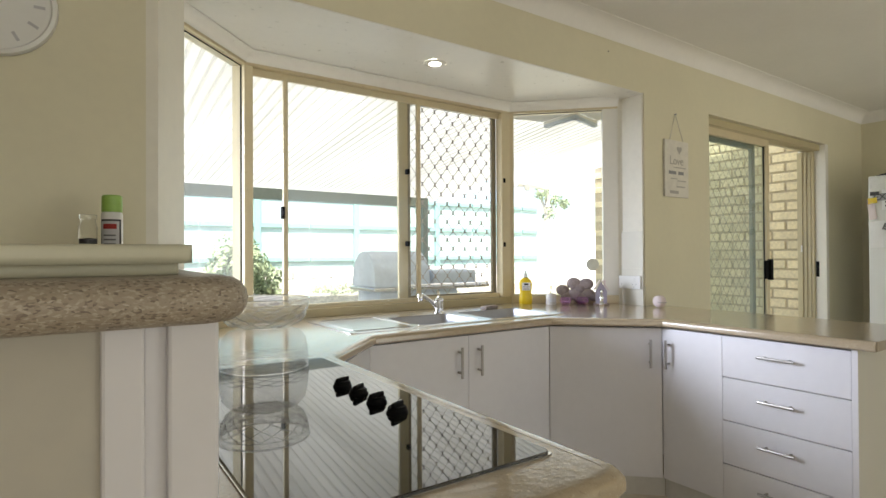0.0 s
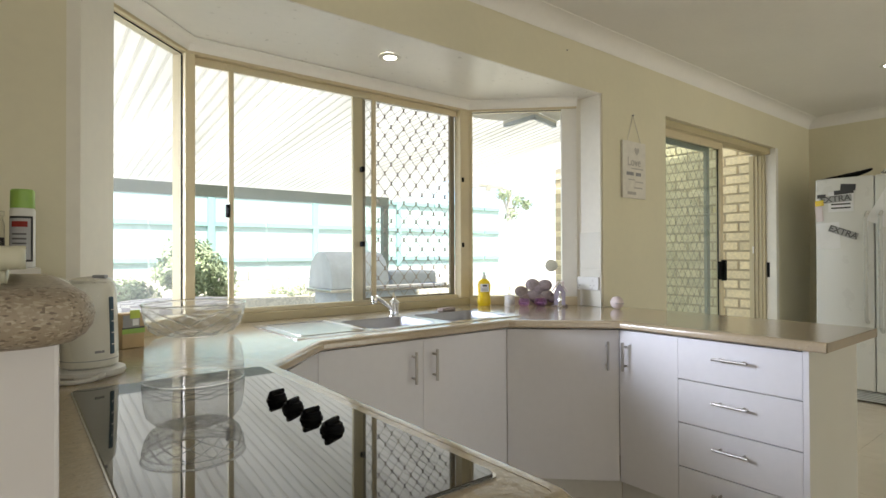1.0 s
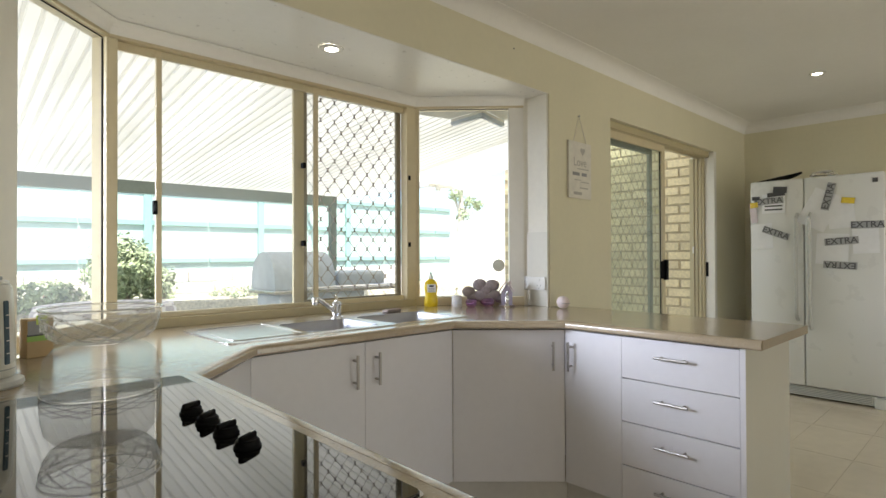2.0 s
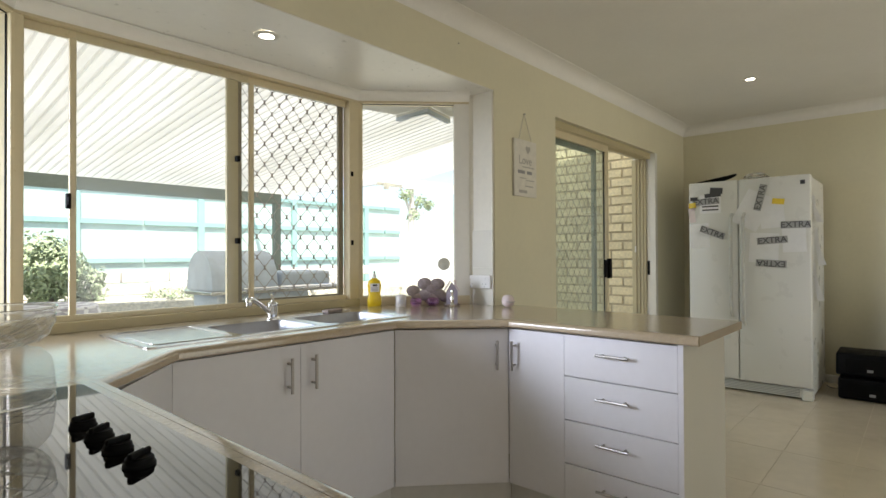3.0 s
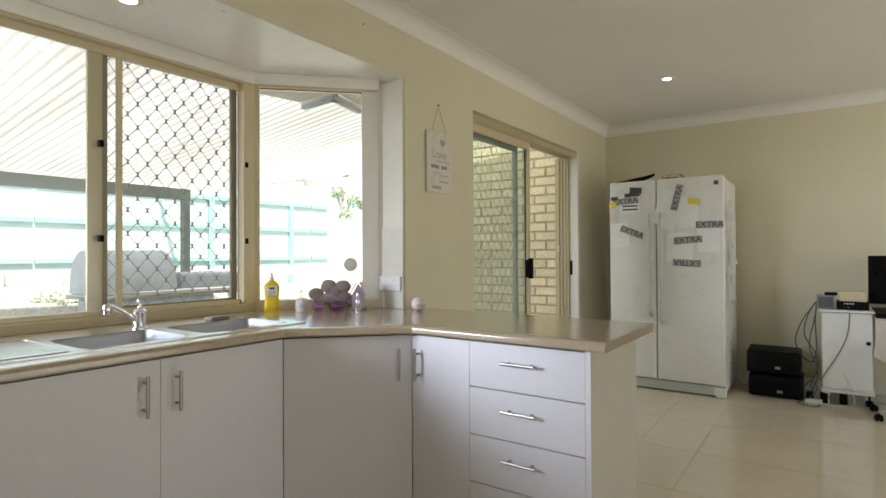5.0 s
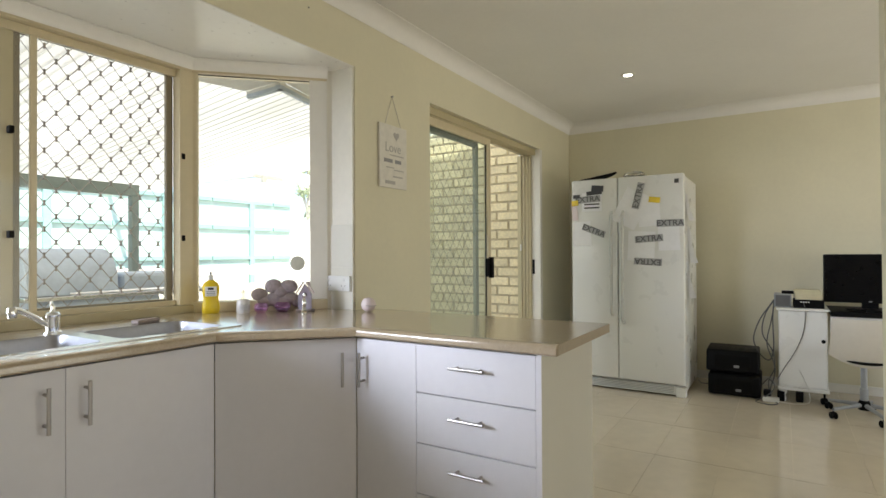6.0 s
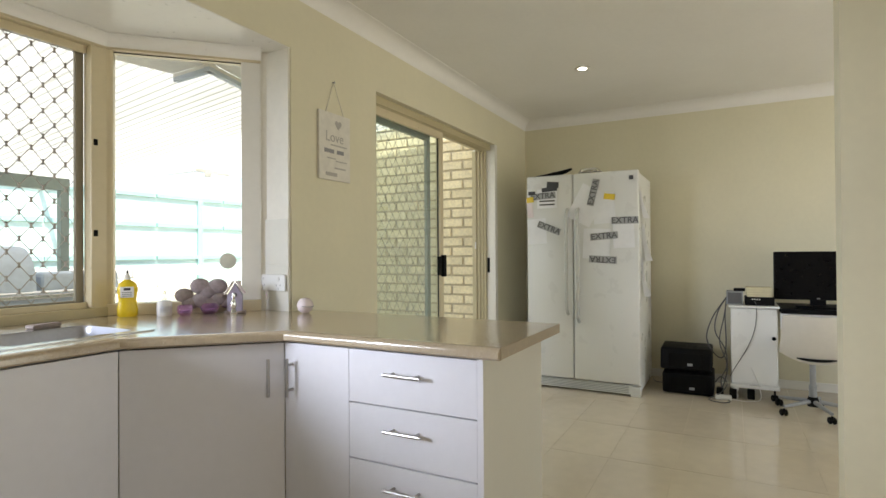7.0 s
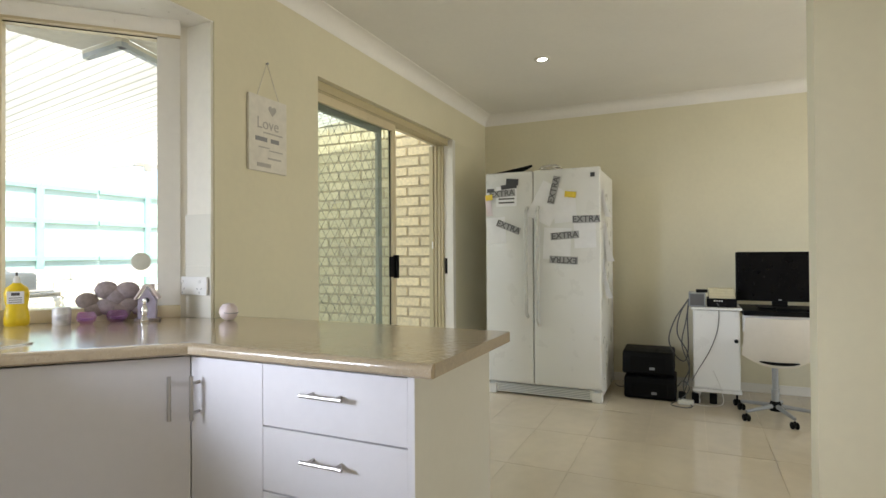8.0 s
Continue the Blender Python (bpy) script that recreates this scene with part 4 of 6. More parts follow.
def raised_word(words, size, m, mt, parent, deep=0.0008):
    """Letters of the built-in font, stood out from a face; m takes them there."""
    cu = bpy.data.curves.new("lettering", "FONT")
    cu.body, cu.size, cu.extrude, cu.offset, cu.align_x, cu.align_y = words, size, deep, 0.0012, "CENTER", "CENTER"
    tmp = bpy.data.objects.new("lettering", cu)
    scene.collection.objects.link(tmp)
    bpy.context.view_layer.update()
    me = bpy.data.meshes.new_from_object(tmp.evaluated_get(bpy.context.evaluated_depsgraph_get()))
    bpy.data.objects.remove(tmp)
    me.transform(m)
    me.materials.clear()
    me.materials.append(mt)
    return put("lettering", me, parent)


# on the front: x of the words runs towards -y, their up towards z
FRONT = Matrix(((0, 0, -1, 0), (-1, 0, 0, 0), (0, 1, 0, 0), (0, 0, 0, 1)))
strips = [(1.505, 1.592, 0.215, 0.055, 3), (1.455, 1.325, 0.20, 0.055, -22), (1.09, 1.60, 0.215, 0.055, 76), (0.850, 1.37, 0.20, 0.055, 0), (1.01, 1.25, 0.215, 0.055, 4), (1.02, 1.065, 0.215, 0.055, 177)]
for y, z, w, h, r in strips:
    p = thing("magnet_strip", "pale grey strip magnet with dark raised capital letters", "magnet", (SK - 0.010, y, z), 0, "letter magnets")
    part("backing", sheet(B(), y, z, w, h, r, SK - 0.0095), M_strip, p)
    raised_word("EXTRA", 0.066, pose(SK - 0.0108, y, z, -r, 0, 0) @ FRONT, M_letter, p)
for y, z, w, h, r, mt, lab in ((0.965, 1.56, 0.085, 0.045, -8, M_yellow, "square amber magnet on the refrigerator"), (1.60, 1.62, 0.06, 0.03, 0, M_dark_print, "dark printed magnet on the refrigerator"), (1.615, 1.565, 0.06, 0.045, 5, M_yellow, "yellow paper tag on the refrigerator"),
                             (1.42, 1.68, 0.10, 0.05, -6, M_dark_print, "black printed card on the refrigerator"), (0.80, 1.70, 0.032, 0.032, 0, M_dark_print, "small black maker's badge on the door")):
    p = thing("magnet", lab, "magnet", (SK - 0.012, y, z))
    part("plate", sheet(B(), y, z, w, h, r, SK - 0.0125), mt, p)
# papers on the side of the refrigerator
for x, z, w, h in ((5.40, 1.50, 0.12, 0.22), (5.52, 1.2, 0.16, 0.3), (5.42, 0.92, 0.10, 0.30)):
    p = thing("paper_sheet", "curling paper on the side of the refrigerator", "paper", (x, FY0, z), 0, "papers on the refrigerator")
    bm = B()
    rows = [[bm.verts.new((x + (u - 0.5) * w, FY0 + 0.004 - 0.06 * (1 - v) ** 2 * (0.4 + 0.6 * u), z + (v - 0.5) * h)) for u in (0, 0.33, 0.66, 1)] for v in (0, 0.25, 0.5, 0.75, 1)]
    for a, b in zip(rows, rows[1:]):
        for k in range(3):
            bm.faces.new((a[k], a[k + 1], b[k + 1], b[k]))
    bmesh.ops.solidify(bm, geom=bm.faces[:], thickness=0.0008)
    part("sheet", bm, M_paper, p, "", True)
# things on top of the refrigerator
tr = thing("folded_umbrella", "small black folded umbrella on top of the refrigerator", "umbrella", (5.45, 1.46, FH))
part("canopy_roll", tube(B(), smooth_path([(5.42, 1.62, FH + 0.018), (5.42, 1.5, FH + 0.024), (5.40, 1.38, FH + 0.04), (5.39, 1.30, FH + 0.062)]), [0.008, 0.010, 0.012, 0.014, 0.016, 0.018, 0.02, 0.022, 0.022, 0.02, 0.02, 0.02, 0.018, 0.017, 0.016, 0.014, 0.012, 0.01, 0.008], 8), M_black, tr, "", True)
part("wrist_loop", tube(B(), smooth_path([(5.42, 1.62, FH + 0.018), (5.40, 1.66, FH + 0.012), (5.36, 1.60, FH + 0.012), (5.38, 1.52, FH + 0.012)]), 0.004, 6), M_black, tr, "", True)
bag = thing("plastic_bag", "crumpled clear plastic bag on top of the refrigerator", "bag", (5.5, 1.15, FH))
bm = lathe(B(), [(0.0, 0.002), (0.09, 0.004), (0.10, 0.03), (0.07, 0.06), (0.03, 0.07), (0.0, 0.075)], (5.48, 1.16, FH), 16)
for v in bm.verts:
    q = noise.noise(v.co * 22)
    v.co += Vector((q * 0.02, noise.noise(v.co * 19 + Vector((5, 5, 5))) * 0.025, q * 0.008 if v.co.z > FH + 0.01 else 0))
part("film", bm, M_clearplast, bag, "", True)

# ---- corner with desk ----
def printer(z0, z1, y0, y1, x0, lab, lean):
    s = thing("speaker_box", lab, "speaker", ((x0 + 0.15), (y0 + y1) / 2, z0), 0, "black boxes beside the desk")
    h = z1 - z0
    bm = box(B(), x0, x0 + 0.30, y0, y1, z0 + 0.008, z1, 0.016, None, 3)
    for v in bm.verts:
        if v.co.x < x0 + 0.1:
            v.co.x += lean * (v.co.z - z0) / h
            v.co.z -= 0.012 * (v.co.z > z0 + h / 2)
    part("shell", bm, M_black, s, "", True)
    for yy in (y0 + 0.04, y1 - 0.04):
        part("foot", lathe(B(), [(0, 0), (0.014, 0), (0.014, 0.01), (0, 0.01)], (x0 + 0.05, yy, z0), 10), M_rubber, s)
    bm = box(B(), x0 - 0.003, x0 + 0.004, y0 + 0.06, y1 - 0.06, z0 + 0.03, z1 - 0.05, 0.003)
    for v in bm.verts:
        v.co.x += lean * (v.co.z - z0) / h
    part("front_grille", bm, M_rubber, s)
    part("badge", box(B(), x0 - 0.006 + lean * 0.3, x0 + lean * 0.3, (y0 + y1) / 2 - 0.05, (y0 + y1) / 2 - 0.012, z0 + 0.045, z0 + 0.065, 0.002), M_greyplast, s)
    return s


printer(0.0, 0.182, 0.250, 0.618, 5.50, "low black loudspeaker box standing on the tiles", 0.0)
printer(0.183, 0.372, 0.262, 0.632, 5.50, "black loudspeaker box with rounded corners on top of another", 0.03)

DT = 0.70
desk = thing("desk", "white desk with a black top against the wall", "desk", (5.75, -0.8, 0.0))
part("desk_top", box(B(), 5.52, 6.08, -1.55, -0.195, DT - 0.034, DT, 0.003), M_black, desk, "black desk top")
part("apron", box(B(), 5.60, 5.62, -1.55, -0.195, DT - 0.16, DT - 0.036), M_white, desk)
part("end_support", box(B(), 5.60, 6.05, -1.55, -1.52, 0.0, DT - 0.036), M_white, desk)
dc = thing("desk_cabinet", "white cabinet with a black door knob and turned feet", "cabinet", (5.75, -0.02, 0.0))
part("cabinet_body", box(B(), 5.575, 6.02, -0.178, 0.132, 0.11, DT - 0.006, 0.004), M_white, dc)
part("cabinet_top", box(B(), 5.535, 6.04, -0.19, 0.146, DT - 0.006, DT + 0.012, 0.006), M_white, dc)
cd = part("door", box(B(), 5.556, 5.574, -0.172, 0.126, 0.125, DT - 0.012, 0.004), M_white, dc)
kb = part("knob", lathe(B(), [(0, 0), (0.006, 0), (0.006, 0.012), (0.014, 0.016), (0.014, 0.022), (0, 0.026)], (0, 0, 0), 12), M_black, cd, "black knob", True, True)
kb.matrix_basis = pose(5.556 - 5.75, -0.150 + 0.02, 0.475, 0, -90, 0)
part("moulding", box(B(), 5.55, 6.03, -0.186, 0.14, 0.088, 0.112, 0.006), M_white, dc)
for x, y in ((5.585, 0.105), (5.99, 0.105), (5.99, -0.145)):
    part("foot", lathe(B(), [(0, 0), (0.016, 0), (0.02, 0.02), (0.014, 0.045), (0.026, 0.07), (0.03, 0.089), (0, 0.089)], (x, y, 0.0), 14), M_white, dc, "", True)


def castor(parent, x, y, r=0.024, stem=0.06):
    c = part("castor", lathe(B(), [(0, r), (0.007, r), (0.007, r + stem), (0, r + stem)], (x, y, 0), 8), M_black, parent, "black castor")
    bm = B()
    for o in (-0.012, 0.012):
        ring = lathe(B(), [(0, -0.008), (r * 0.8, -0.008), (r, -0.004), (r, 0.004), (r * 0.8, 0.008), (0, 0.008)], (0, 0, 0), 14)
        bmesh.ops.transform(ring, matrix=pose(x + 0.008, y + o, r, 90, 0, 20), verts=ring.verts[:])
        me = bpy.data.meshes.new("t")
        ring.to_mesh(me)
        ring.free()
        bm.from_mesh(me)
        bpy.data.meshes.remove(me)
    part("wheel", bm, M_black, c, "", True)
    return c


castor(dc, 5.59, -0.155)

monitor = thing("monitor", "black flat screen monitor standing on the desk", "monitor", (5.80, -0.46, DT))
MX = 5.76
part("screen_shell", box(B(), MX, MX + 0.045, -0.735, -0.165, 0.752, 1.118, 0.008), M_black, monitor)
part("panel", box(B(), MX - 0.002, MX + 0.001, -0.718, -0.182, 0.778, 1.10), M_screen, monitor, "dark switched-off screen")
part("maker_badge", box(B(), MX - 0.003, MX, -0.46, -0.44, 0.760, 0.769), M_greyplast, monitor)
part("neck", box(B(), MX + 0.01, MX + 0.04, -0.50, -0.40, DT + 0.012, 0.80, 0.006), M_black, monitor)
part("base", prism(B(), rect(MX - 0.10, MX + 0.11, -0.60, -0.30, 0.05), DT + 0.001, DT + 0.014, 0.004), M_black, monitor, "glossy black base")
kbd = thing("keyboard", "thin black keyboard on the desk", "keyboard", (5.60, -0.6, DT))
part("case", box(B(), 5.54, 5.66, -0.82, -0.40, DT + 0.0005, DT + 0.018, 0.004), M_black, kbd)
gbox = thing("network_box", "small grey network box on the desk cabinet", "box", (5.7, 0.1, DT + 0.012))
part("case", box(B(), 5.60, 5.76, 0.045, 0.16, DT + 0.0125, DT + 0.115, 0.005), M_greyplast, gbox)
part("side_grille", box(B(), 5.597, 5.601, 0.055, 0.15, DT + 0.02, DT + 0.105), M_cable, gbox)
mod = thing("modem", "black modem with blue light on the desk cabinet", "modem", (5.68, -0.07, DT + 0.012))
part("case", box(B(), 5.585, 5.78, -0.16, 0.035, DT + 0.0125, DT + 0.075, 0.004), M_black, mod)
for k in range(4):
    part("label_bar", box(B(), 5.583, 5.586, -0.02 - k * 0.016, -0.01 - k * 0.016, DT + 0.055, DT + 0.062), M_plastic, mod)
bk = thing("paper_stack", "stack of cream papers on top of the modem", "papers", (5.70, -0.06, DT + 0.076))
for k in range(4):
    part("bundle", box(B(), 5.60 + 0.004 * (k % 2), 5.78, -0.15 + 0.003 * k, 0.02 + 0.002 * k, DT + 0.0755 + k * 0.018, DT + 0.0925 + k * 0.018, 0.002), M_oldpaper, bk)
adp = thing("power_adapter", "small black adapter on top of the network box", "adapter", (5.66, 0.09, DT + 0.116))
part("case", box(B(), 5.62, 5.69, 0.03, 0.11, DT + 0.1155, DT + 0.137, 0.005), M_black, adp)


def cable(label, pts, r, mt, group="cables by the desk"):
    c = thing("cable", label, "cable", pts[0], 0, group)
    part("lead", tube(B(), smooth_path(pts, 6), r, 6), mt, c, "", True)


cable("grey cable looping down beside the desk cabinet", [(5.63, 0.15, 0.78), (5.60, 0.19, 0.72), (5.60, 0.26, 0.60), (5.60, 0.30, 0.45), (5.60, 0.25, 0.33), (5.60, 0.19, 0.30), (5.60, 0.165, 0.40), (5.62, 0.17, 0.62), (5.64, 0.16, 0.76)], 0.0045, M_cable)
cable("grey cable looping down beside the desk cabinet", [(5.64, 0.155, 0.77), (5.62, 0.22, 0.65), (5.61, 0.24, 0.5), (5.60, 0.17, 0.36), (5.60, 0.16, 0.2), (5.58, 0.19, 0.08), (5.52, 0.21, 0.006)], 0.0045, M_cable)
cable("grey cable hanging beside the desk cabinet", [(5.66, 0.155, 0.75), (5.63, 0.18, 0.6), (5.62, 0.21, 0.42), (5.60, 0.16, 0.25), (5.57, 0.20, 0.14), (5.56, 0.19, 0.006)], 0.004, M_cable)
cable("thin grey lead across the cabinet door", [(5.575, -0.03, 0.745), (5.546, -0.04, 0.70), (5.546, -0.03, 0.55), (5.546, 0.02, 0.40), (5.545, 0.10, 0.25), (5.545, 0.14, 0.17)], 0.003, M_cable)
cable("white lead lying on the tiles under the cabinet", [(5.55, 0.0, 0.25), (5.545, -0.05, 0.12), (5.53, -0.06, 0.02), (5.50, 0.02, 0.004), (5.50, 0.10, 0.004), (5.52, 0.16, 0.004)], 0.0026, M_whitecable)
cable("black cable coiled on the tiles", [(5.52, 0.24, 0.12), (5.50, 0.20, 0.17), (5.50, 0.16, 0.12), (5.50, 0.20, 0.05), (5.46, 0.28, 0.004), (5.40, 0.26, 0.004), (5.38, 0.18, 0.004), (5.44, 0.14, 0.004), (5.50, 0.17, 0.004)], 0.0045, M_cable)
cable("black cable from the boxes to the refrigerator", [(5.66, 0.60, 0.05), (5.72, 0.66, 0.035), (5.80, 0.70, 0.02), (5.95, 0.74, 0.006)], 0.004, M_cable)
strip = thing("power_board", "white power board on the tiles", "power board", (5.50, 0.19, 0))
part("case", box(B(), 5.47, 5.53, 0.13, 0.24, 0.0, 0.032, 0.008), M_plastic, strip)
for x, y in ((5.56, 0.21), (5.57, 0.12), (5.60, 0.0)):
    ad = thing("power_adapter", "black plug adapter on the floor", "adapter", (x, y, 0))
    part("case", box(B(), x - 0.03, x + 0.03, y - 0.025, y + 0.025, 0.0, 0.075, 0.008), M_black, ad)

# swivel chair, its back to the room
chair = thing("swivel_chair", "off-white moulded swivel chair on a metal pedestal at the desk", "chair", (5.33, -0.40, 0.0))
CX, CY = 5.33, -0.365
bm = B()
rows = []
for i in range(11):
    v = i / 10
    row = []
    for j in range(13):
        u = j / 12 * 2 - 1
        if v < 0.5:
            s = v / 0.5
            x, z, wdt = CX + 0.22 - 0.40 * s, 0.375 + 0.07 * u * u, 0.175
            z += 0.02 * (1 - s)
        else:
            s = (v - 0.5) / 0.5
            x, z, wdt = CX - 0.18 - 0.07 * math.sin(s * math.pi / 2), 0.375 + 0.07 * u * u * (1 - s) + 0.33 * s, 0.20 - 0.015 * s
        x += 0.05 * u * u * (1 if v >= 0.5 else 0)
        row.append(bm.verts.new((x, CY + u * wdt, z)))
    rows.append(row)
for a, b in zip(rows, rows[1:]):
    for j in range(12):
        bm.faces.new((a[j], a[j + 1], b[j + 1], b[j]))
bmesh.ops.smooth_vert(bm, verts=bm.verts[:], factor=0.5, use_axis_x=True, use_axis_z=True)
bmesh.ops.solidify(bm, geom=bm.faces[:], thickness=0.012)
part("seat_shell", bm, M_chair, chair, "white plastic shell", True)
part("column", lathe(B(), [(0, 0.08), (0.024, 0.08), (0.024, 0.2), (0.019, 0.2), (0.019, 0.34), (0.045, 0.35), (0.05, 0.362), (0, 0.362)], (CX + 0.02, CY, 0), 16), M_greyplast, chair, "grey metal column", True)
part("grip_slot", tube(B(), [(CX - 0.203 + 0.05 * u * u, CY + 0.2 * u, 0.404 + 0.025 * u * u) for u in (-0.55, -0.4, -0.2, 0.0, 0.2, 0.4, 0.55)], [0.003, 0.008, 0.010, 0.010, 0.010, 0.008, 0.003], 8), M_black, chair, "dark grip slot", True)
part("hub", lathe(B(), [(0, 0.055), (0.035, 0.055), (0.035, 0.10), (0.027, 0.12), (0, 0.12)], (CX + 0.02, CY, 0), 16), M_black, chair, "", True)
for k in range(5):
    a = radians(200 + 72 * k)
    ex, ey = CX + 0.02 + 0.23 * math.cos(a), CY + 0.23 * math.sin(a)
    part("leg", tube(B(), [(CX + 0.02, CY, 0.09), (ex, ey, 0.066)], [0.016, 0.011], 8), M_greyplast, chair, "", True)
    castor(chair, ex, ey, 0.023, 0.03)

# ---- small things in the kitchen ----
M_clock_print = mat("pale_grey_print", (0.52, 0.52, 0.54), 0.6)
clock = thing("wall_clock", "round white wall clock with grey hour marks", "clock", (-0.18, N, 1.875))
m_clock = pose(-0.18, N - 0.0005, 1.875, 90, 0, 0)


def turned(bm, m):
    bmesh.ops.transform(bm, matrix=m, verts=bm.verts[:])
    return bm


part("case", turned(lathe(B(), [(0, 0), (0.15, 0), (0.153, 0.01), (0.15, 0.03), (0.14, 0.035), (0.135, 0.028), (0, 0.028)], (0, 0, 0), 40), m_clock), M_plastic, clock, "", True)
for k in range(12):
    a = radians(30 * k)
    part("hour_mark", turned(box(B(), -0.004, 0.004, 0.095, 0.122, 0.0282, 0.0292), m_clock @ Matrix.Rotation(a, 4, "Z")), M_clock_print, clock)
for a, ln, w in ((-50, 0.07, 0.004), (65, 0.10, 0.003)):
    part("pointer", turned(box(B(), -w, w, -0.012, ln, 0.0295, 0.0305), m_clock @ Matrix.Rotation(radians(a), 4, "Z")), M_clock_print, clock)

# shelf on the wall with a spray can and a jar
shelf = thing("wall_shelf", "thin white shelf on the wall", "shelf", (-0.2, N, 1.125))
part("board", box(B(), -0.50, 0.135, 1.73, N - 0.001, 1.118, 1.134, 0.003), M_trim, shelf)
part("bracket", box(B(), -0.40, -0.385, 1.80, N - 0.001, 1.02, 1.117, 0.002), M_trim, shelf)
spray = thing("spray_can", "white and green spray can with a black-edged label", "spray can", (0.099, 1.80, 1.1345))
part("can", lathe(B(), [(0, 0), (0.026, 0), (0.027, 0.004), (0.027, 0.145), (0.022, 0.155), (0, 0.155)], (0.099, 1.80, 1.1345), 24), M_plastic, spray, "", True)
part("cap", lathe(B(), [(0, 0), (0.026, 0), (0.0255, 0.044), (0.022, 0.048), (0, 0.048)], (0.099, 1.80, 1.286), 24), M_green_lab, spray, "pale green cap", True)


def wrap_label(bm, at, r, z0, z1, a0, a1, n=10):
    """A curved label on an upright round thing, between two angles in degrees."""
    cols = []
    for i in range(n + 1):
        a = radians(a0 + (a1 - a0) * i / n)
        cols.append([bm.verts.new((at[0] + r * math.cos(a), at[1] + r * math.sin(a), z)) for z in (z0, z1)])
    for a, b in zip(cols, cols[1:]):
        bm.faces.new((a[0], b[0], b[1], a[1]))
    bmesh.ops.solidify(bm, geom=bm.faces[:], thickness=0.0004)
    return bm


at = (0.099, 1.80)
part("label", wrap_label(B(), at, 0.0275, 1.15, 1.265, 200, 320), M_dark_print, spray, "black label edge")
part("label_inner", wrap_label(B(), at, 0.0280, 1.155, 1.260, 206, 306), M_paper, spray)
part("label_red", wrap_label(B(), at, 0.0284, 1.238, 1.252, 220, 290), M_red, spray)
for k in range(5):
    part("label_line", wrap_label(B(), at, 0.0284, 1.17 + k * 0.012, 1.174 + k * 0.012, 222, 285), M_grey_print, spray)
jar = thing("glass_jar", "small glass jar with dark contents", "jar", (0.042, 1.79, 1.1345))
part("glass", lathe(B(), [(0, 0), (0.021, 0), (0.022, 0.005), (0.022, 0.11), (0.018, 0.12), (0.018, 0.13)], (0.042, 1.79, 1.1345), 20), M_clearplast, jar, "", True)
part("contents", lathe(B(), [(0, 0.002), (0.0195, 0.002), (0.0195, 0.075), (0, 0.078)], (0.042, 1.79, 1.1345), 16), M_dark_print, jar, "dark spice", True)
part("lid", lathe(B(), [(0, 0.13), (0.021, 0.13), (0.021, 0.142), (0, 0.142)], (0.042, 1.79, 1.1345), 20), M_clearplast, jar, "", True)

# moulded cream board lying on the bar
tray = thing("moulded_board", "cream painted board with a moulded edge lying on the bar", "board", (-0.6, 0.62, BARZ))
bm = B()
prism(bm, rounded([(-1.5, 0.515), (0.078, 0.515), (0.078, 0.74), (-1.5, 0.74)], [0, 0.004, 0.004, 0]), BARZ + 0.0002, BARZ + 0.010, 0.003)
part("lower_step", bm, M_board, tray, "", True)
part("moulding", prism(B(), rounded([(-1.5, 0.503), (0.088, 0.503), (0.088, 0.75), (-1.5, 0.75)], [0, 0.010, 0.010, 0]), BARZ + 0.010, BARZ + 0.026, 0.006, 4), M_board, tray, "", True)

# kettle on its base
M_kettle = mat("ivory_kettle_plastic", (0.80, 0.79, 0.71), 0.28, grain=0.0, scale=8, stain=0.015)


def hoop_ring(bm, at, rad, h, r, seg=40):
    """A thin ring round the upright through at."""
    pts = [(at[0] + rad * math.cos(2 * math.pi * k / seg), at[1] + rad * math.sin(2 * math.pi * k / seg), at[2] + h) for k in range(seg + 1)]
    return tube(bm, pts, r, 6, False)


KX, KY = 0.240, 1.755
kettle = thing("kettle", "white plastic electric kettle with a blue water gauge", "kettle", (KX, KY, BENCH))
part("power_base", lathe(B(), [(0, 0), (0.080, 0), (0.084, 0.006), (0.082, 0.016), (0.066, 0.021), (0, 0.021)], (KX, KY, BENCH), 32), M_plastic, kettle, "", True)
jug = part("jug", lathe(B(), [(0, 0.0225), (0.061, 0.0225), (0.0655, 0.027), (0.066, 0.040), (0.0655, 0.10), (0.063, 0.17), (0.0605, 0.225), (0.059, 0.235), (0.054, 0.242), (0.0, 0.243)], (KX, KY, BENCH), 40), M_kettle, kettle, "", True)
part("seam", hoop_ring(B(), (KX, KY, BENCH), 0.0660, 0.043, 0.0010), M_greyplast, jug, "", True)
lid = part("lid", lathe(B(), [(0, 0.2432), (0.050, 0.2432), (0.049, 0.249), (0.040, 0.254), (0.012, 0.257), (0, 0.2575)], (KX + 0.004, KY, BENCH), 28), M_kettle, kettle, "", True)
part("lid_tab", box(B(), -0.016, 0.016, -0.010, 0.010, 0.253, 0.262, 0.003, pose(KX + 0.020, KY - 0.030, BENCH, 0, 0, -30)), M_greyplast, lid, "grey lid tab")
part("spout", tube(B(), smooth_path([(KX - 0.040, KY - 0.012, BENCH + 0.205), (KX - 0.062, KY - 0.018, BENCH + 0.232), (KX - 0.084, KY - 0.024, BENCH + 0.250)], 4), [0.030, 0.029, 0.027, 0.025, 0.022, 0.020, 0.017, 0.014, 0.011], 14), M_kettle, kettle, "", True)
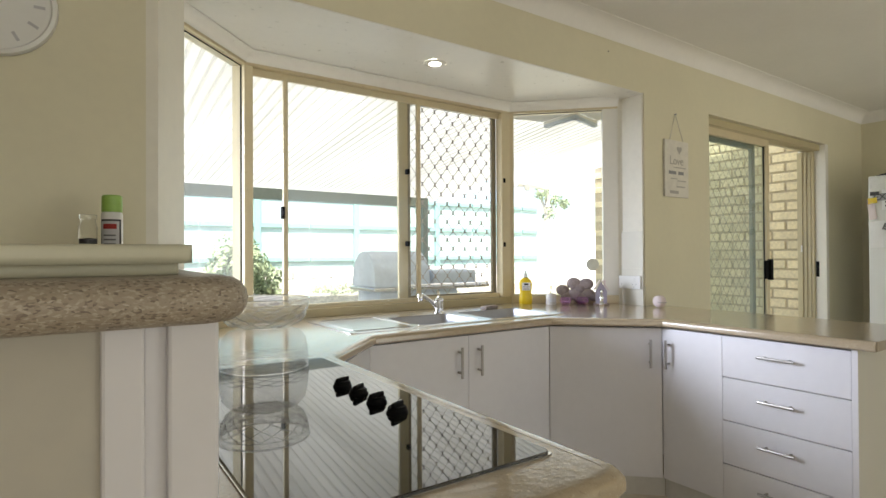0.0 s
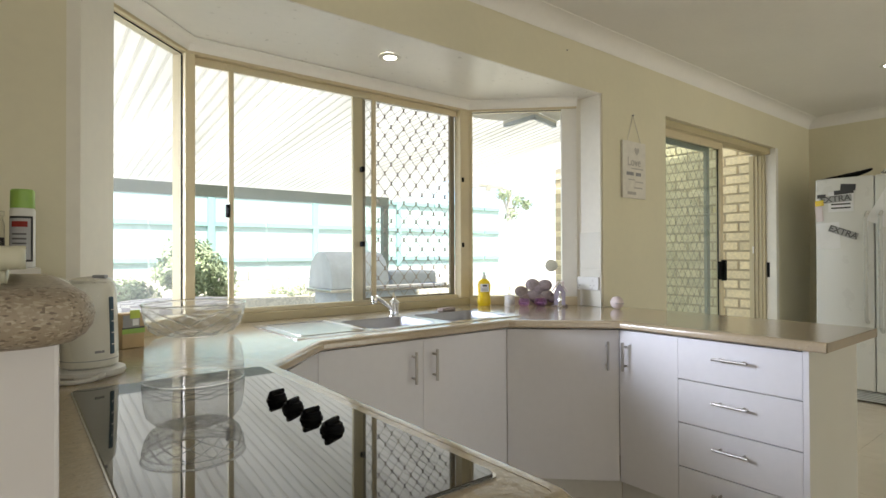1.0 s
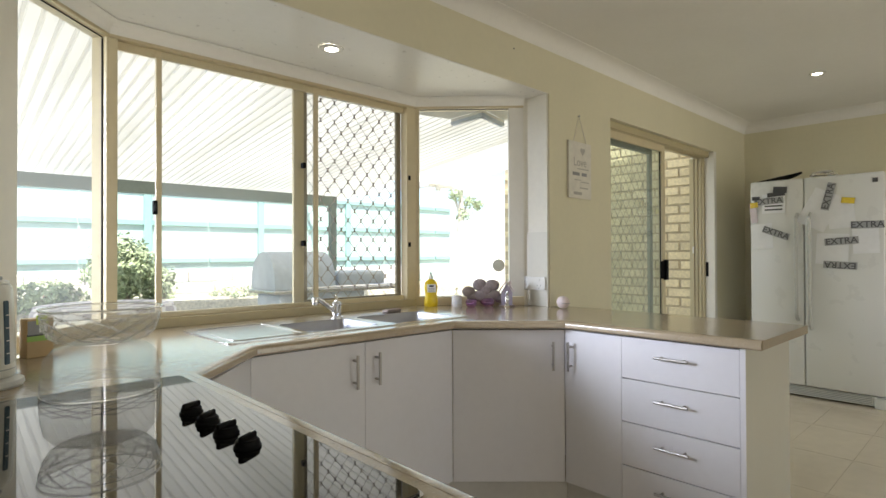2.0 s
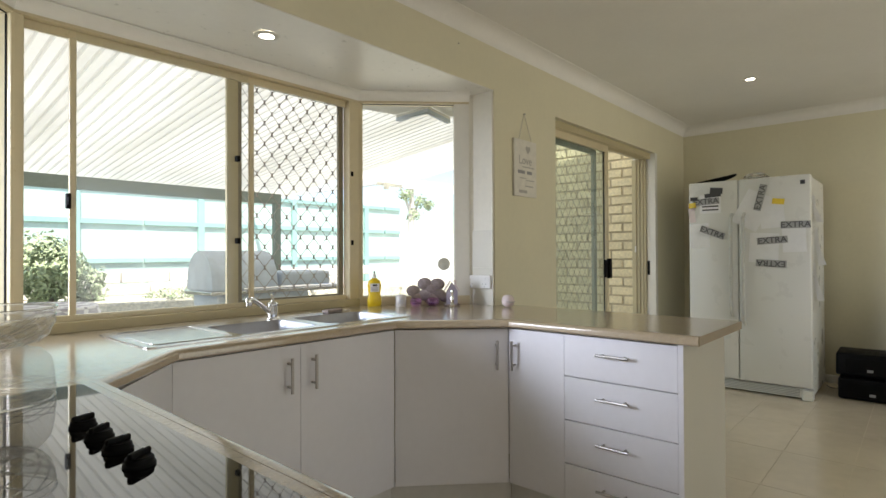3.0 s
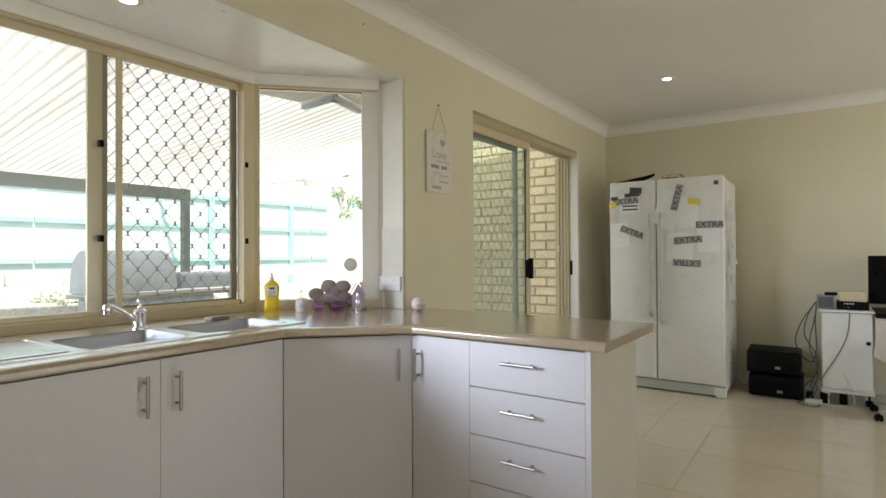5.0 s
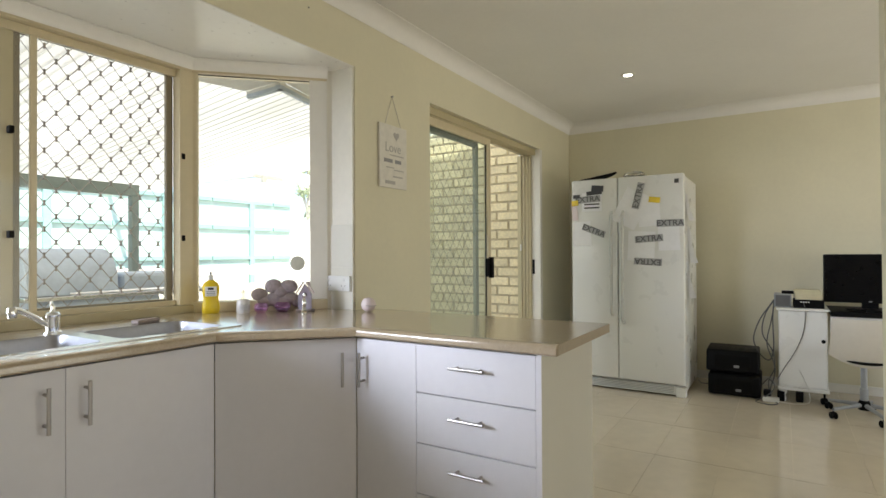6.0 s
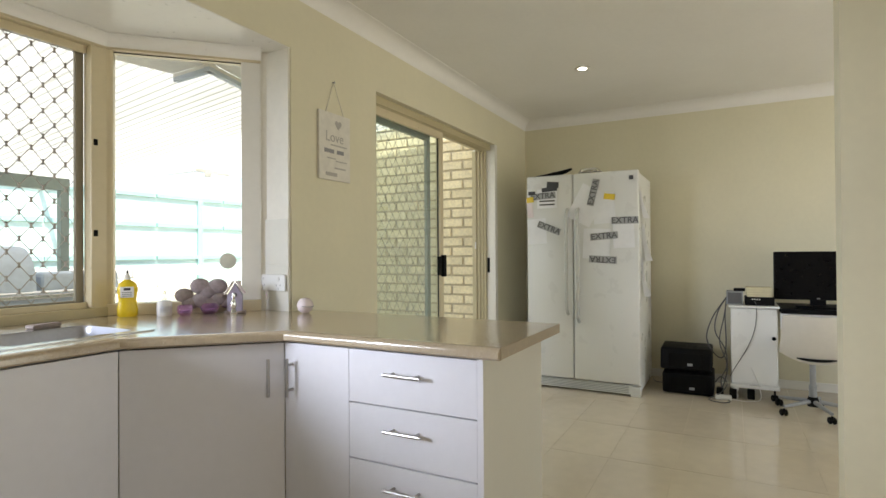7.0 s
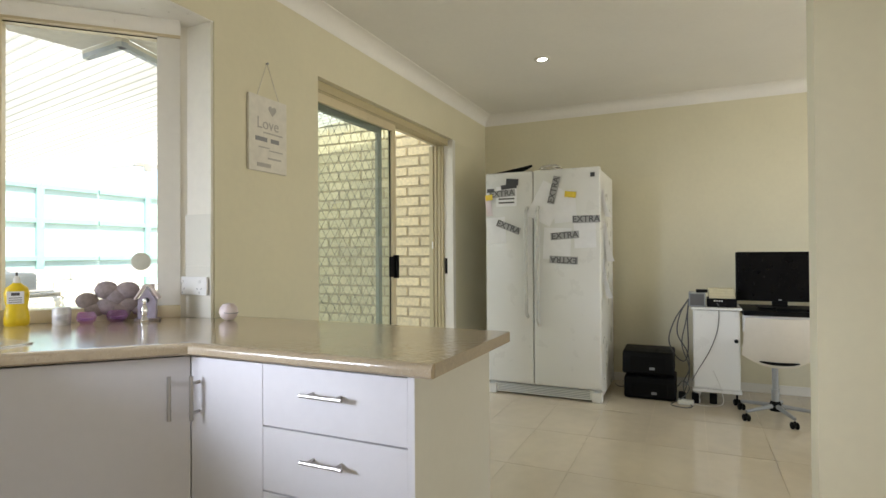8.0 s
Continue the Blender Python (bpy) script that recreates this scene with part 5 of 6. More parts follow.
gauge = part("water_gauge", box(B(), -0.0035, 0.0035, -0.0065, 0.0065, 0.055, 0.205, 0.003, pose(KX + 0.0460, KY - 0.0493, BENCH, 0, -1.5, -47)), mat("blue_gauge", (0.085, 0.14, 0.18), 0.15), kettle, "dark blue water gauge")
for k in range(4):
    part("gauge_mark", box(B(), 0.0035, 0.0042, -0.004, 0.004, 0.08 + k * 0.03, 0.082 + k * 0.03, 0.0, pose(KX + 0.0460, KY - 0.0493, BENCH, 0, -1.5, -47)), M_plastic, gauge)
part("maker_badge", box(B(), -0.0012, 0.0008, -0.011, 0.011, 0.062, 0.068, 0.0, pose(KX + 0.0160, KY - 0.0640, BENCH, 0, -1, -76)), M_grey_print, kettle, "grey print")
cord = thing("kettle_lead", "thick white kettle lead looped on the worktop and plugged in", "cable", (0.17, 1.70, BENCH))
Z = BENCH + 0.0062
pts = [(KX - 0.04, KY - 0.085, Z), (0.250, 1.652, Z), (0.262, 1.676, Z + 0.004), (0.235, 1.640, Z), (0.200, 1.628, Z), (0.165, 1.650, Z), (0.150, 1.695, Z), (0.156, 1.740, Z), (0.150, 1.80, Z),
       (0.150, 1.868, Z), (0.160, 1.905, Z + 0.012), (0.170, 1.925, Z + 0.045), (0.178, 1.930, Z + 0.072)]
part("lead", tube(B(), smooth_path(pts, 5), 0.0055, 8), M_whitecable, cord, "", True)
part("plug", box(B(), 0.163, 0.195, 1.915, N - 0.008, BENCH + 0.072, BENCH + 0.106, 0.006, None, 3), M_plastic, cord, "white wall plug", True)
part("socket_plate", box(B(), 0.120, 0.232, N - 0.008, N - 0.0005, BENCH + 0.058, BENCH + 0.128, 0.003), M_plastic, cord)

# packet beside the window frame
m_p = pose(0.392, 2.155, BENCH, 0, 0, 16)
packet = thing("tea_packet", "small carton with a green band and a grey window", "packet", (0.392, 2.155, BENCH))
part("carton", turned(box(B(), -0.036, 0.036, -0.026, 0.026, 0.0, 0.118, 0.003), m_p), mat("tan_carton", (0.52, 0.38, 0.21), 0.6), packet)
for nm, z0, z1, x0, x1, mt, lab in (("band", 0.050, 0.066, -0.0362, 0.0362, M_green_lab, "lime green band"), ("window", 0.070, 0.112, -0.034, 0.020, M_greyplast, "grey clear window"), ("tag", 0.100, 0.128, -0.012, 0.020, M_lime, "lime green tag"),
                                   ("picture", 0.076, 0.098, -0.004, 0.016, M_paper, "white picture"), ("shade_band", 0.066, 0.072, -0.0362, 0.0362, M_dark_print, "")):
    o = {"tag": 0.0018, "picture": 0.0014}.get(nm, 0.0008)
    part(nm, turned(box(B(), x0, x1, -0.0262 - o, -0.0258, z0, z1), m_p), mt, packet, lab)

# cut crystal bowl standing on an upturned glass dish
GX, GY = 0.437, 1.497


def lattice(bm, prof, at, n, r, twist):
    """Thin bars that wind both ways up a turned wall and cross in diamonds."""
    for sgn in (1, -1):
        for k in range(n):
            pts = []
            for i, (rad, h) in enumerate(prof):
                a = 2 * math.pi * (k / n + sgn * twist * i / (len(prof) - 1) / n)
                pts.append((at[0] + rad * math.cos(a), at[1] + rad * math.sin(a), at[2] + h))
            tube(bm, pts, r, 4, False)
    return bm


GZ = BENCH + 0.0066
dish = thing("glass_dish", "clear cut glass dish turned upside down beside the cooktop", "dish", (GX, GY, GZ))
part("glass", lathe(B(), [(0.1157, 0.0), (0.1166, 0.012), (0.1150, 0.050), (0.1090, 0.080), (0.0940, 0.098), (0.0700, 0.104), (0.0000, 0.105)], (GX, GY, GZ), 40), M_crystal, dish, "", True)
part("rim", hoop_ring(B(), (GX, GY, GZ), 0.1157, 0.0025, 0.002), M_facet, dish, "bright rim", True)
part("cut_pattern", lattice(B(), [(0.1175, 0.006), (0.1175, 0.014), (0.1172, 0.022), (0.1168, 0.030)], (GX, GY, GZ), 12, 0.0012, 2.0), M_crystal, dish, "cut diamond band")
bowl2 = thing("crystal_bowl", "cut crystal bowl with a diamond pattern on an upturned dish", "bowl", (GX, GY, GZ + 0.106))
part("glass", lathe(B(), [(0.0000, 0.0), (0.0534, 0.001), (0.0890, 0.010), (0.1024, 0.022), (0.1095, 0.035), (0.1139, 0.049), (0.1166, 0.063), (0.1184, 0.080)], (GX, GY, GZ + 0.1062), 40), M_crystal, bowl2, "", True)
part("rim", hoop_ring(B(), (GX, GY, GZ + 0.1062), 0.1184, 0.080, 0.0026), M_facet, bowl2, "bright rim", True)
part("lower_band", hoop_ring(B(), (GX, GY, GZ + 0.1062), 0.117, 0.064, 0.0012), M_facet, bowl2, "", True)
part("foot", hoop_ring(B(), (GX, GY, GZ + 0.1062), 0.055, 0.004, 0.0025), M_facet, bowl2, "", True)
part("cut_pattern", lattice(B(), [(0.0899, 0.010), (0.1032, 0.022), (0.1104, 0.035), (0.1148, 0.049), (0.1175, 0.062)], (GX, GY, GZ + 0.1062), 13, 0.0019, 2.0), M_facet, bowl2, "cut diamond pattern")

# things along the far window
deterg = thing("detergent_bottle", "yellow dishwashing liquid bottle with a white cap", "bottle", (2.318, 2.475, BENCH))
DX, DYY = 2.318, 2.475


def oval(bm, prof, at, flat, rz, seg=24):
    """A turned body flattened in depth and then turned by rz."""
    lathe(bm, prof, (0, 0, 0), seg)
    bmesh.ops.transform(bm, matrix=pose(at[0], at[1], at[2], 0, 0, rz) @ Matrix.Diagonal((1, flat, 1, 1)), verts=bm.verts[:])
    return bm


part("bottle_body", oval(B(), [(0, 0), (0.036, 0), (0.040, 0.006), (0.041, 0.03), (0.037, 0.055), (0.034, 0.075), (0.038, 0.10), (0.040, 0.125), (0.034, 0.145), (0.018, 0.158), (0.012, 0.163), (0, 0.163)], (DX, DYY, BENCH), 0.62, -35), M_yellow, deterg, "", True)
part("cap", lathe(B(), [(0, 0.1632), (0.012, 0.1632), (0.012, 0.178), (0.008, 0.184), (0.006, 0.19), (0, 0.19)], (DX, DYY, BENCH), 14), M_plastic, deterg, "", True)
part("nozzle", lathe(B(), [(0, 0.19), (0.004, 0.19), (0.004, 0.203), (0, 0.203)], (DX, DYY, BENCH), 10), M_dark_print, deterg)
m_lab = pose(DX, DYY, BENCH, 0, 0, -35)
part("label", turned(box(B(), -0.026, 0.026, -0.028, -0.0255, 0.085, 0.132, 0.001), m_lab), M_paper, deterg, "pale label")
part("label_bar", turned(box(B(), -0.013, 0.013, -0.029, -0.0278, 0.116, 0.127), m_lab), M_dark_print, deterg)
for k in range(3):
    part("label_bar", turned(box(B(), -0.020, 0.020, -0.029, -0.0278, 0.090 + 0.008 * k, 0.093 + 0.008 * k), m_lab), M_grey_print, deterg)

pump = thing("soap_bottle", "clear soap pump bottle with white soap", "bottle", (2.405, 2.345, BENCH))
part("bottle_body", lathe(B(), [(0, 0), (0.028, 0), (0.031, 0.005), (0.031, 0.058), (0.025, 0.068), (0, 0.068)], (2.405, 2.345, BENCH), 20), mat("milky_soap", (0.72, 0.71, 0.70), 0.25), pump, "", True)
part("pump_head", lathe(B(), [(0, 0.068), (0.008, 0.068), (0.008, 0.08), (0.003, 0.082), (0.003, 0.096), (0.009, 0.098), (0.008, 0.106), (0.002, 0.112), (0, 0.112)], (2.405, 2.345, BENCH), 12), M_clearplast, pump, "", True)
part("label", wrap_label(B(), (2.405, 2.345), 0.0316, BENCH + 0.018, BENCH + 0.042, 200, 280), M_paper, pump)

for x, y, s in ((2.455, 2.275, 0.9), (2.545, 2.225, 1.0)):
    v = thing("candle_bowl", "purple glass candle bowl", "candle holder", (x, y, BENCH), 0, "purple candle bowls")
    part("glass", lathe(B(), [(0, 0), (0.022 * s, 0), (0.034 * s, 0.012), (0.038 * s, 0.026), (0.033 * s, 0.042), (0.028 * s, 0.046), (0.026 * s, 0.044), (0.031 * s, 0.028), (0.026 * s, 0.014), (0, 0.008)], (x, y, BENCH + 0.0003), 20), M_purple, v, "", True)
    part("wax", lathe(B(), [(0, 0.0095), (0.022 * s, 0.013), (0.027 * s, 0.022), (0, 0.023)], (x, y, BENCH + 0.0003), 16), M_lilac, v, "lilac wax", True)
orn = thing("flower_ornament", "grey-mauve ornament of rounded fabric petals", "ornament", (2.565, 2.285, BENCH))


def heart(bm, s, t, m):
    pts = []
    for k in range(28):
        a = 2 * math.pi * k / 28
        pts.append((s * 16 * math.sin(a) ** 3 / 17, s * (13 * math.cos(a) - 5 * math.cos(2 * a) - 2 * math.cos(3 * a) - math.cos(4 * a)) / 17))
    prism(bm, pts, -t, t, t * 0.8, 3)
    bmesh.ops.transform(bm, matrix=m, verts=bm.verts[:])
    return bm


for x, z, s, fl, mt in ((2.495, 0.085, 0.032, 0.8, M_mauve_dark), (2.515, 0.05, 0.03, 0.8, M_mauve_dark), (2.548, 0.06, 0.036, 0.75, M_mauve), (2.57, 0.10, 0.033, 0.9, M_mauve), (2.545, 0.125, 0.034, 0.85, M_mauve), (2.60, 0.122, 0.035, 0.8, M_mauve), (2.605, 0.065, 0.034, 0.7, M_mauve_dark), (2.575, 0.035, 0.036, 0.8, M_mauve_dark), (2.635, 0.045, 0.028, 0.8, M_mauve_dark)):
    s *= 1.28
    prof = [(s * math.sin(math.pi * k / 8), s * fl * (1 - math.cos(math.pi * k / 8))) for k in range(9)]
    bm = oval(B(), prof, (x, 2.285 - (x - 2.55) * 0.9, max(BENCH + 0.001, BENCH + z - s * fl)), 0.42, -42, 18)
    for v in bm.verts:
        v.co += v.co.normalized() * 0.004 * noise.noise(v.co * 60)
    part("petal_lobe", bm, mt, orn, "", True)

bird = thing("bird_house_ornament", "lilac and white bird house ornament with a silver figure", "ornament", (2.605, 2.135, BENCH))
m_b = pose(2.615, 2.14, BENCH, 0, 0, -48)
bm = prism(B(), [(-0.045, -0.025), (0.045, -0.025), (0.045, 0.025), (-0.045, 0.025)], 0.0, 0.012, 0.003)
part("base", turned(bm, m_b), M_mauve_dark, bird)
bm = B()
vs = [bm.verts.new((x, y, z)) for y in (-0.02, 0.02) for x, z in ((-0.032, 0.012), (0.032, 0.012), (0.032, 0.085), (0.0, 0.14), (-0.032, 0.085))]
bm.faces.new(vs[:5])
bm.faces.new(vs[5:][::-1])
for i in range(5):
    bm.faces.new((vs[i], vs[(i + 1) % 5], vs[5 + (i + 1) % 5], vs[5 + i]))
part("house_wall", turned(bm, m_b), M_lilac, bird)
for sgn in (-1, 1):
    bm = box(B(), -0.035, 0.035, -0.027, 0.027, 0.0, 0.007, 0.002, pose(sgn * 0.022, 0, 0.117, 0, sgn * 58, 0))
    part("roof_board", turned(bm, m_b), M_pink, bird)
part("entrance", turned(lathe(B(), [(0, 0), (0.011, 0), (0.011, 0.003), (0, 0.003)], (0, 0, 0), 14), m_b @ pose(0, -0.0205, 0.085, 90, 0, 0)), M_dark_print, bird)
part("chimney", turned(box(B(), 0.014, 0.026, -0.008, 0.008, 0.10, 0.15, 0.001), m_b), M_pink, bird)
part("silver_figure", lathe(B(), [(0, 0), (0.014, 0), (0.016, 0.01), (0.009, 0.025), (0.014, 0.045), (0.010, 0.065), (0.005, 0.07), (0.009, 0.082), (0.006, 0.094), (0, 0.097)], (2.575, 2.105, BENCH), 16), M_chrome, bird, "silver figure", True)
disc = thing("window_disc", "frosted shell disc stuck on the window pane", "ornament", (2.640, 2.247, 1.095))
part("disc", turned(lathe(B(), [(0, 0), (0.036, 0), (0.038, 0.003), (0.034, 0.008), (0.012, 0.012), (0, 0.012)], (0, 0, 0), 20), pose(2.662, 2.242, 1.092, 90, 0, -45)), mat("frosted_shell", (0.62, 0.62, 0.54), 0.4), disc, "", True)

egg = thing("round_shell", "pale pink round shell on the worktop", "ornament", (2.755, 1.845, BENCH))
part("shell", oval(B(), [(0, 0), (0.018, 0.003), (0.032, 0.015), (0.038, 0.034), (0.034, 0.052), (0.022, 0.066), (0, 0.071)], (2.755, 1.845, BENCH), 0.95, 0), M_pink, egg, "", True)
part("seam", tube(B(), [(2.755 + 0.0375 * math.cos(radians(a)) * 1.0, 1.845 + 0.036 * math.sin(radians(a)), BENCH + 0.036 + 0.006 * math.sin(radians(a))) for a in range(200, 345, 12)], 0.0015, 5), M_grey_print, egg)
rag = thing("dish_scrubber", "small dark scrubber resting on the sink edge", "scrubber", (1.93, 2.35, BENCH + 0.005))
part("pad", turned(box(B(), -0.055, 0.055, -0.022, 0.022, 0.0, 0.016, 0.007, None, 3), pose(1.93, 2.355, BENCH + 0.0048, 0, 0, 12)), M_mauve_dark, rag, "", True)

# power outlet on the reveal
outlet = thing("power_outlet", "white four-gang power outlet on the window reveal", "outlet", (BAY_R - 0.014, 2.06, 0.985))
OX = BAY_R - 0.0135
part("plate", box(B(), OX - 0.018, OX - 0.0085, 1.972, 2.158, 0.948, 1.026, 0.003), M_plastic, outlet)
for y in (2.015, 2.115):
    part("switch", box(B(), OX - 0.022, OX - 0.0175, y - 0.008, y + 0.008, 0.998, 1.012, 0.002), M_plastic, outlet)
    for dy, dz, r in ((-0.012, 0.0, 30), (0.012, 0.0, -30), (0.0, -0.016, 0)):
        part("socket_slot", box(B(), -0.0005, 0.001, -0.0012, 0.0012, -0.004, 0.004, 0.0, pose(OX - 0.0185, y + dy, 0.975 + dz, r, 0, 0)), M_grey_print, outlet)

# hanging sign
sign = thing("hanging_sign", "white wooden sign hung on the wall by a string", "sign", (3.096, N, 1.68))
SX, SZ0, SZ1 = 3.096, 1.505, 1.855
part("board", box(B(), 2.971, 3.221, N - 0.016, N - 0.002, SZ0, SZ1, 0.002), M_carcass, sign)
SY = N - 0.017
part("string", tube(B(), [(3.02, SY + 0.003, SZ1 - 0.012), (SX, SY + 0.011, 2.022), (3.172, SY + 0.003, SZ1 - 0.012)], 0.0022, 6), M_carcass, sign, "pale string")
part("nail", turned(lathe(B(), [(0, 0), (0.003, 0), (0.003, 0.012), (0.006, 0.013), (0, 0.015)], (0, 0, 0), 8), pose(SX, N, 2.02, 90, 0, 0)), M_greyplast, sign)
part("heart_print", heart(B(), 0.028, 0.0006, pose(SX + 0.025, SY, 1.80, 90, 0, 0)), M_sign_print, sign, "grey heart")


def lettering(name, words, size, at, mt, parent):
    """Flat lettering on a wall that faces the room, in the built-in font."""
    cu = bpy.data.curves.new(name, "FONT")
    cu.body, cu.size, cu.extrude, cu.align_x = words, size, 0.0005, "CENTER"
    tmp = bpy.data.objects.new(name, cu)
    scene.collection.objects.link(tmp)
    bpy.context.view_layer.update()
    me = bpy.data.meshes.new_from_object(tmp.evaluated_get(bpy.context.evaluated_depsgraph_get()))
    bpy.data.objects.remove(tmp)
    me.transform(pose(*at, 90, 0, 0))
    me.materials.clear()
    me.materials.append(mt)
    return put(name, me, parent)


lettering("lettering", "Love", 0.075, (SX - 0.005, SY, 1.705), M_sign_print, sign)
for x0, x1, z, h, mt in ((3.06, 3.19, 1.688, 0.006, M_sign_print), (3.01, 3.085, 1.655, 0.02, M_grey_print), (3.11, 3.165, 1.655, 0.02, M_grey_print), (3.03, 3.10, 1.618, 0.005, M_sign_print), (3.10, 3.19, 1.607, 0.005, M_sign_print), (3.09, 3.18, 1.57, 0.008, M_sign_print), (3.02, 3.11, 1.535, 0.018, M_sign_print)):
    part("print_bar", box(B(), x0, x1, SY - 0.0004, SY + 0.001, z - h / 2, z + h / 2), mt, sign)
hole = thing("wall_plug", "tiny dark screw hole plug in the wall", "plug", (2.42, N, 2.26))
part("plug", turned(lathe(B(), [(0, 0), (0.004, 0), (0.004, 0.002), (0, 0.002)], (0, 0, 0), 8), pose(2.47, N - 0.0005, 2.285, 90, 0, 0)), M_dark_print, hole)

# downlights
for x, y, z, lab in ((1.48, 2.215, SOFFIT - 0.004, "small recessed downlight, lit, in the bay ceiling"), (4.75, 1.05, CEIL, "small recessed downlight, lit, in the ceiling")):
    d = thing("downlight", lab, "downlight", (x, y, z), 0, "downlights")
    part("ring", lathe(B(), [(0.029, -0.001), (0.032, -0.006), (0.052, -0.004), (0.055, -0.0005), (0.029, -0.0005)], (x, y, z), 28, True), M_trim, d, "", True)
    part("lens", lathe(B(), [(0, -0.003), (0.029, -0.003), (0.029, -0.001), (0, -0.001)], (x, y, z), 24), M_down, d, "glowing lens")

# wall tiles on the reveals
TT = 1.29
splash = tagged(new("trim_splashback"), "white glazed wall tiles on the reveals above the worktop", "tiles", "", "structure")
for z0, z1 in ((BENCH + 0.001, 1.07), (1.072, TT)):
    part("wall_tile", box(B(), BAY_R - 0.0185, BAY_R - 0.0145, 1.962, 2.165, z0, z1, 0.001), M_tile, splash)

# ---- outdoors ----
bm = B()
box(bm, -60, 60, 2.05, 90, -0.45, -0.12)
box(bm, -60, 60, -60, SOUTH - 0.1, -0.45, -0.12)
box(bm, -60, WEST - 0.1, SOUTH - 0.1, 2.05, -0.45, -0.12)
box(bm, E + 0.1, 60, SOUTH - 0.1, 2.05, -0.45, -0.12)
structure("ground", bm, M_lawn, "pale dry lawn")
bm = B()
box(bm, -5.0, 5.29, 2.17, 6.6, -0.118, -0.05, 0.01)
structure("pavement", bm, M_paving, "pale concrete patio slab")

# patio roof: ribbed sheet falling away from the house
bm = B()
ROOF0, ROOF1 = (2.165, 2.43), (6.45, 1.93)
prof = []
x = -5.0
while x < 4.25:
    prof += [(x, 0.0), (x + 0.05, 0.0), (x + 0.057, 0.006), (x + 0.07, 0.006)]
    x += 0.075
rowa = [bm.verts.new((u, ROOF0[0], ROOF0[1] + v)) for u, v in prof]
rowb = [bm.verts.new((u, ROOF1[0], ROOF1[1] + v)) for u, v in prof]
for i in range(len(prof) - 1):
    bm.faces.new((rowa[i], rowa[i + 1], rowb[i + 1], rowb[i])).material_index = 1 if i % 4 in (1, 2) else 0
structure("roof_patio", bm, [M_roof, M_rib_dim], "cream ribbed patio roof sheets with added translucency")
# second bay of the roof, up to the brick wall
bm = B()
prof = []
x = 4.27
while x < 5.2:
    prof += [(x, 0.0), (x + 0.05, 0.0), (x + 0.057, 0.006), (x + 0.07, 0.006)]
    x += 0.075
rowa = [bm.verts.new((u, ROOF0[0], ROOF0[1] + v)) for u, v in prof]
rowb = [bm.verts.new((u, 5.25, ROOF0[1] - 0.36 + v)) for u, v in prof]
for i in range(len(prof) - 1):
    bm.faces.new((rowa[i], rowa[i + 1], rowb[i + 1], rowb[i])).material_index = 1 if i % 4 in (1, 2) else 0
structure("roof_side", bm, [M_side_bright, M_side_rib_dim], "cream ribbed patio roof sheets with added translucency")
beam = thing("patio_beam", "grey-green steel beam on posts along the patio edge", "beam", (0, 6.2, -0.05))
part("beam", box(B(), -5.0, 4.0, 6.16, 6.24, 1.79, 1.915, 0.004), M_beam, beam)
for x in (-3.5, 3.955):
    part("post", box(B(), x - 0.04, x + 0.04, 6.16, 6.24, -0.05, 1.79, 0.004), M_beam, beam)
# gutter corner of the house beside the bay
gut = thing("gutter", "white and pale blue gutter corner beside the bay", "gutter", (2.7, 2.4, 2.03))
for p, q in (((2.69, 2.68), (2.667, 2.375)), ((2.667, 2.375), (2.98, 2.46))):
    part("gutter_lip", slab(B(), p, q, 2.048, 2.066, 0.035, 1), M_trim, gut)
    part("gutter_run", slab(B(), p, q, 2.026, 2.0475, 0.030, 1), M_bbq, gut)
part("eave_board", prism(B(), [(2.37, 2.665), (2.42, 2.745), (2.69, 2.69), (2.67, 2.375)], 2.068, 2.08), M_render, gut)
part("eave_board", prism(B(), [(2.672, 2.370), (2.82, 2.215), (2.97, 2.21), (2.98, 2.46)], 2.068, 2.08), M_render, gut)
# carport roof beyond the brick wall
cp = thing("carport", "cream open carport frame with fascia beams on posts", "carport", (6.0, 7.0, -0.12))
part("fascia", box(B(), 4.80, 7.6, 5.25, 5.29, 2.03, 2.16, 0.004), M_render, cp)
part("fascia", box(B(), 4.80, 4.84, 5.295, 9.2, 2.03, 2.16, 0.004), M_render, cp)
part("bracket", box(B(), 4.90, 4.96, 5.20, 5.248, 1.98, 2.07, 0.004), M_render, cp)
part("bracket", box(B(), 5.55, 5.61, 5.20, 5.248, 1.98, 2.07, 0.004), M_render, cp)
for x, y in ((4.82, 9.0), (7.5, 9.0), (7.5, 5.35)):
    part("post", box(B(), x - 0.03, x + 0.03, y - 0.03, y + 0.03, -0.12, 2.03, 0.003), M_render, cp)
bm = B()
box(bm, 9.0, 22.0, 10.0, 10.15, -0.12, 1.72)
structure("wall_garden", bm, M_render, "pale rendered garden wall")

# return wall of brick beside the door
BX = 5.30
bm = B()
box(bm, BX + 0.012, BX + 0.3, 2.165, 4.43, -0.12, 2.42)
wall_return = structure("wall_return", bm, M_mortar, "cream face brick return wall outside the door")

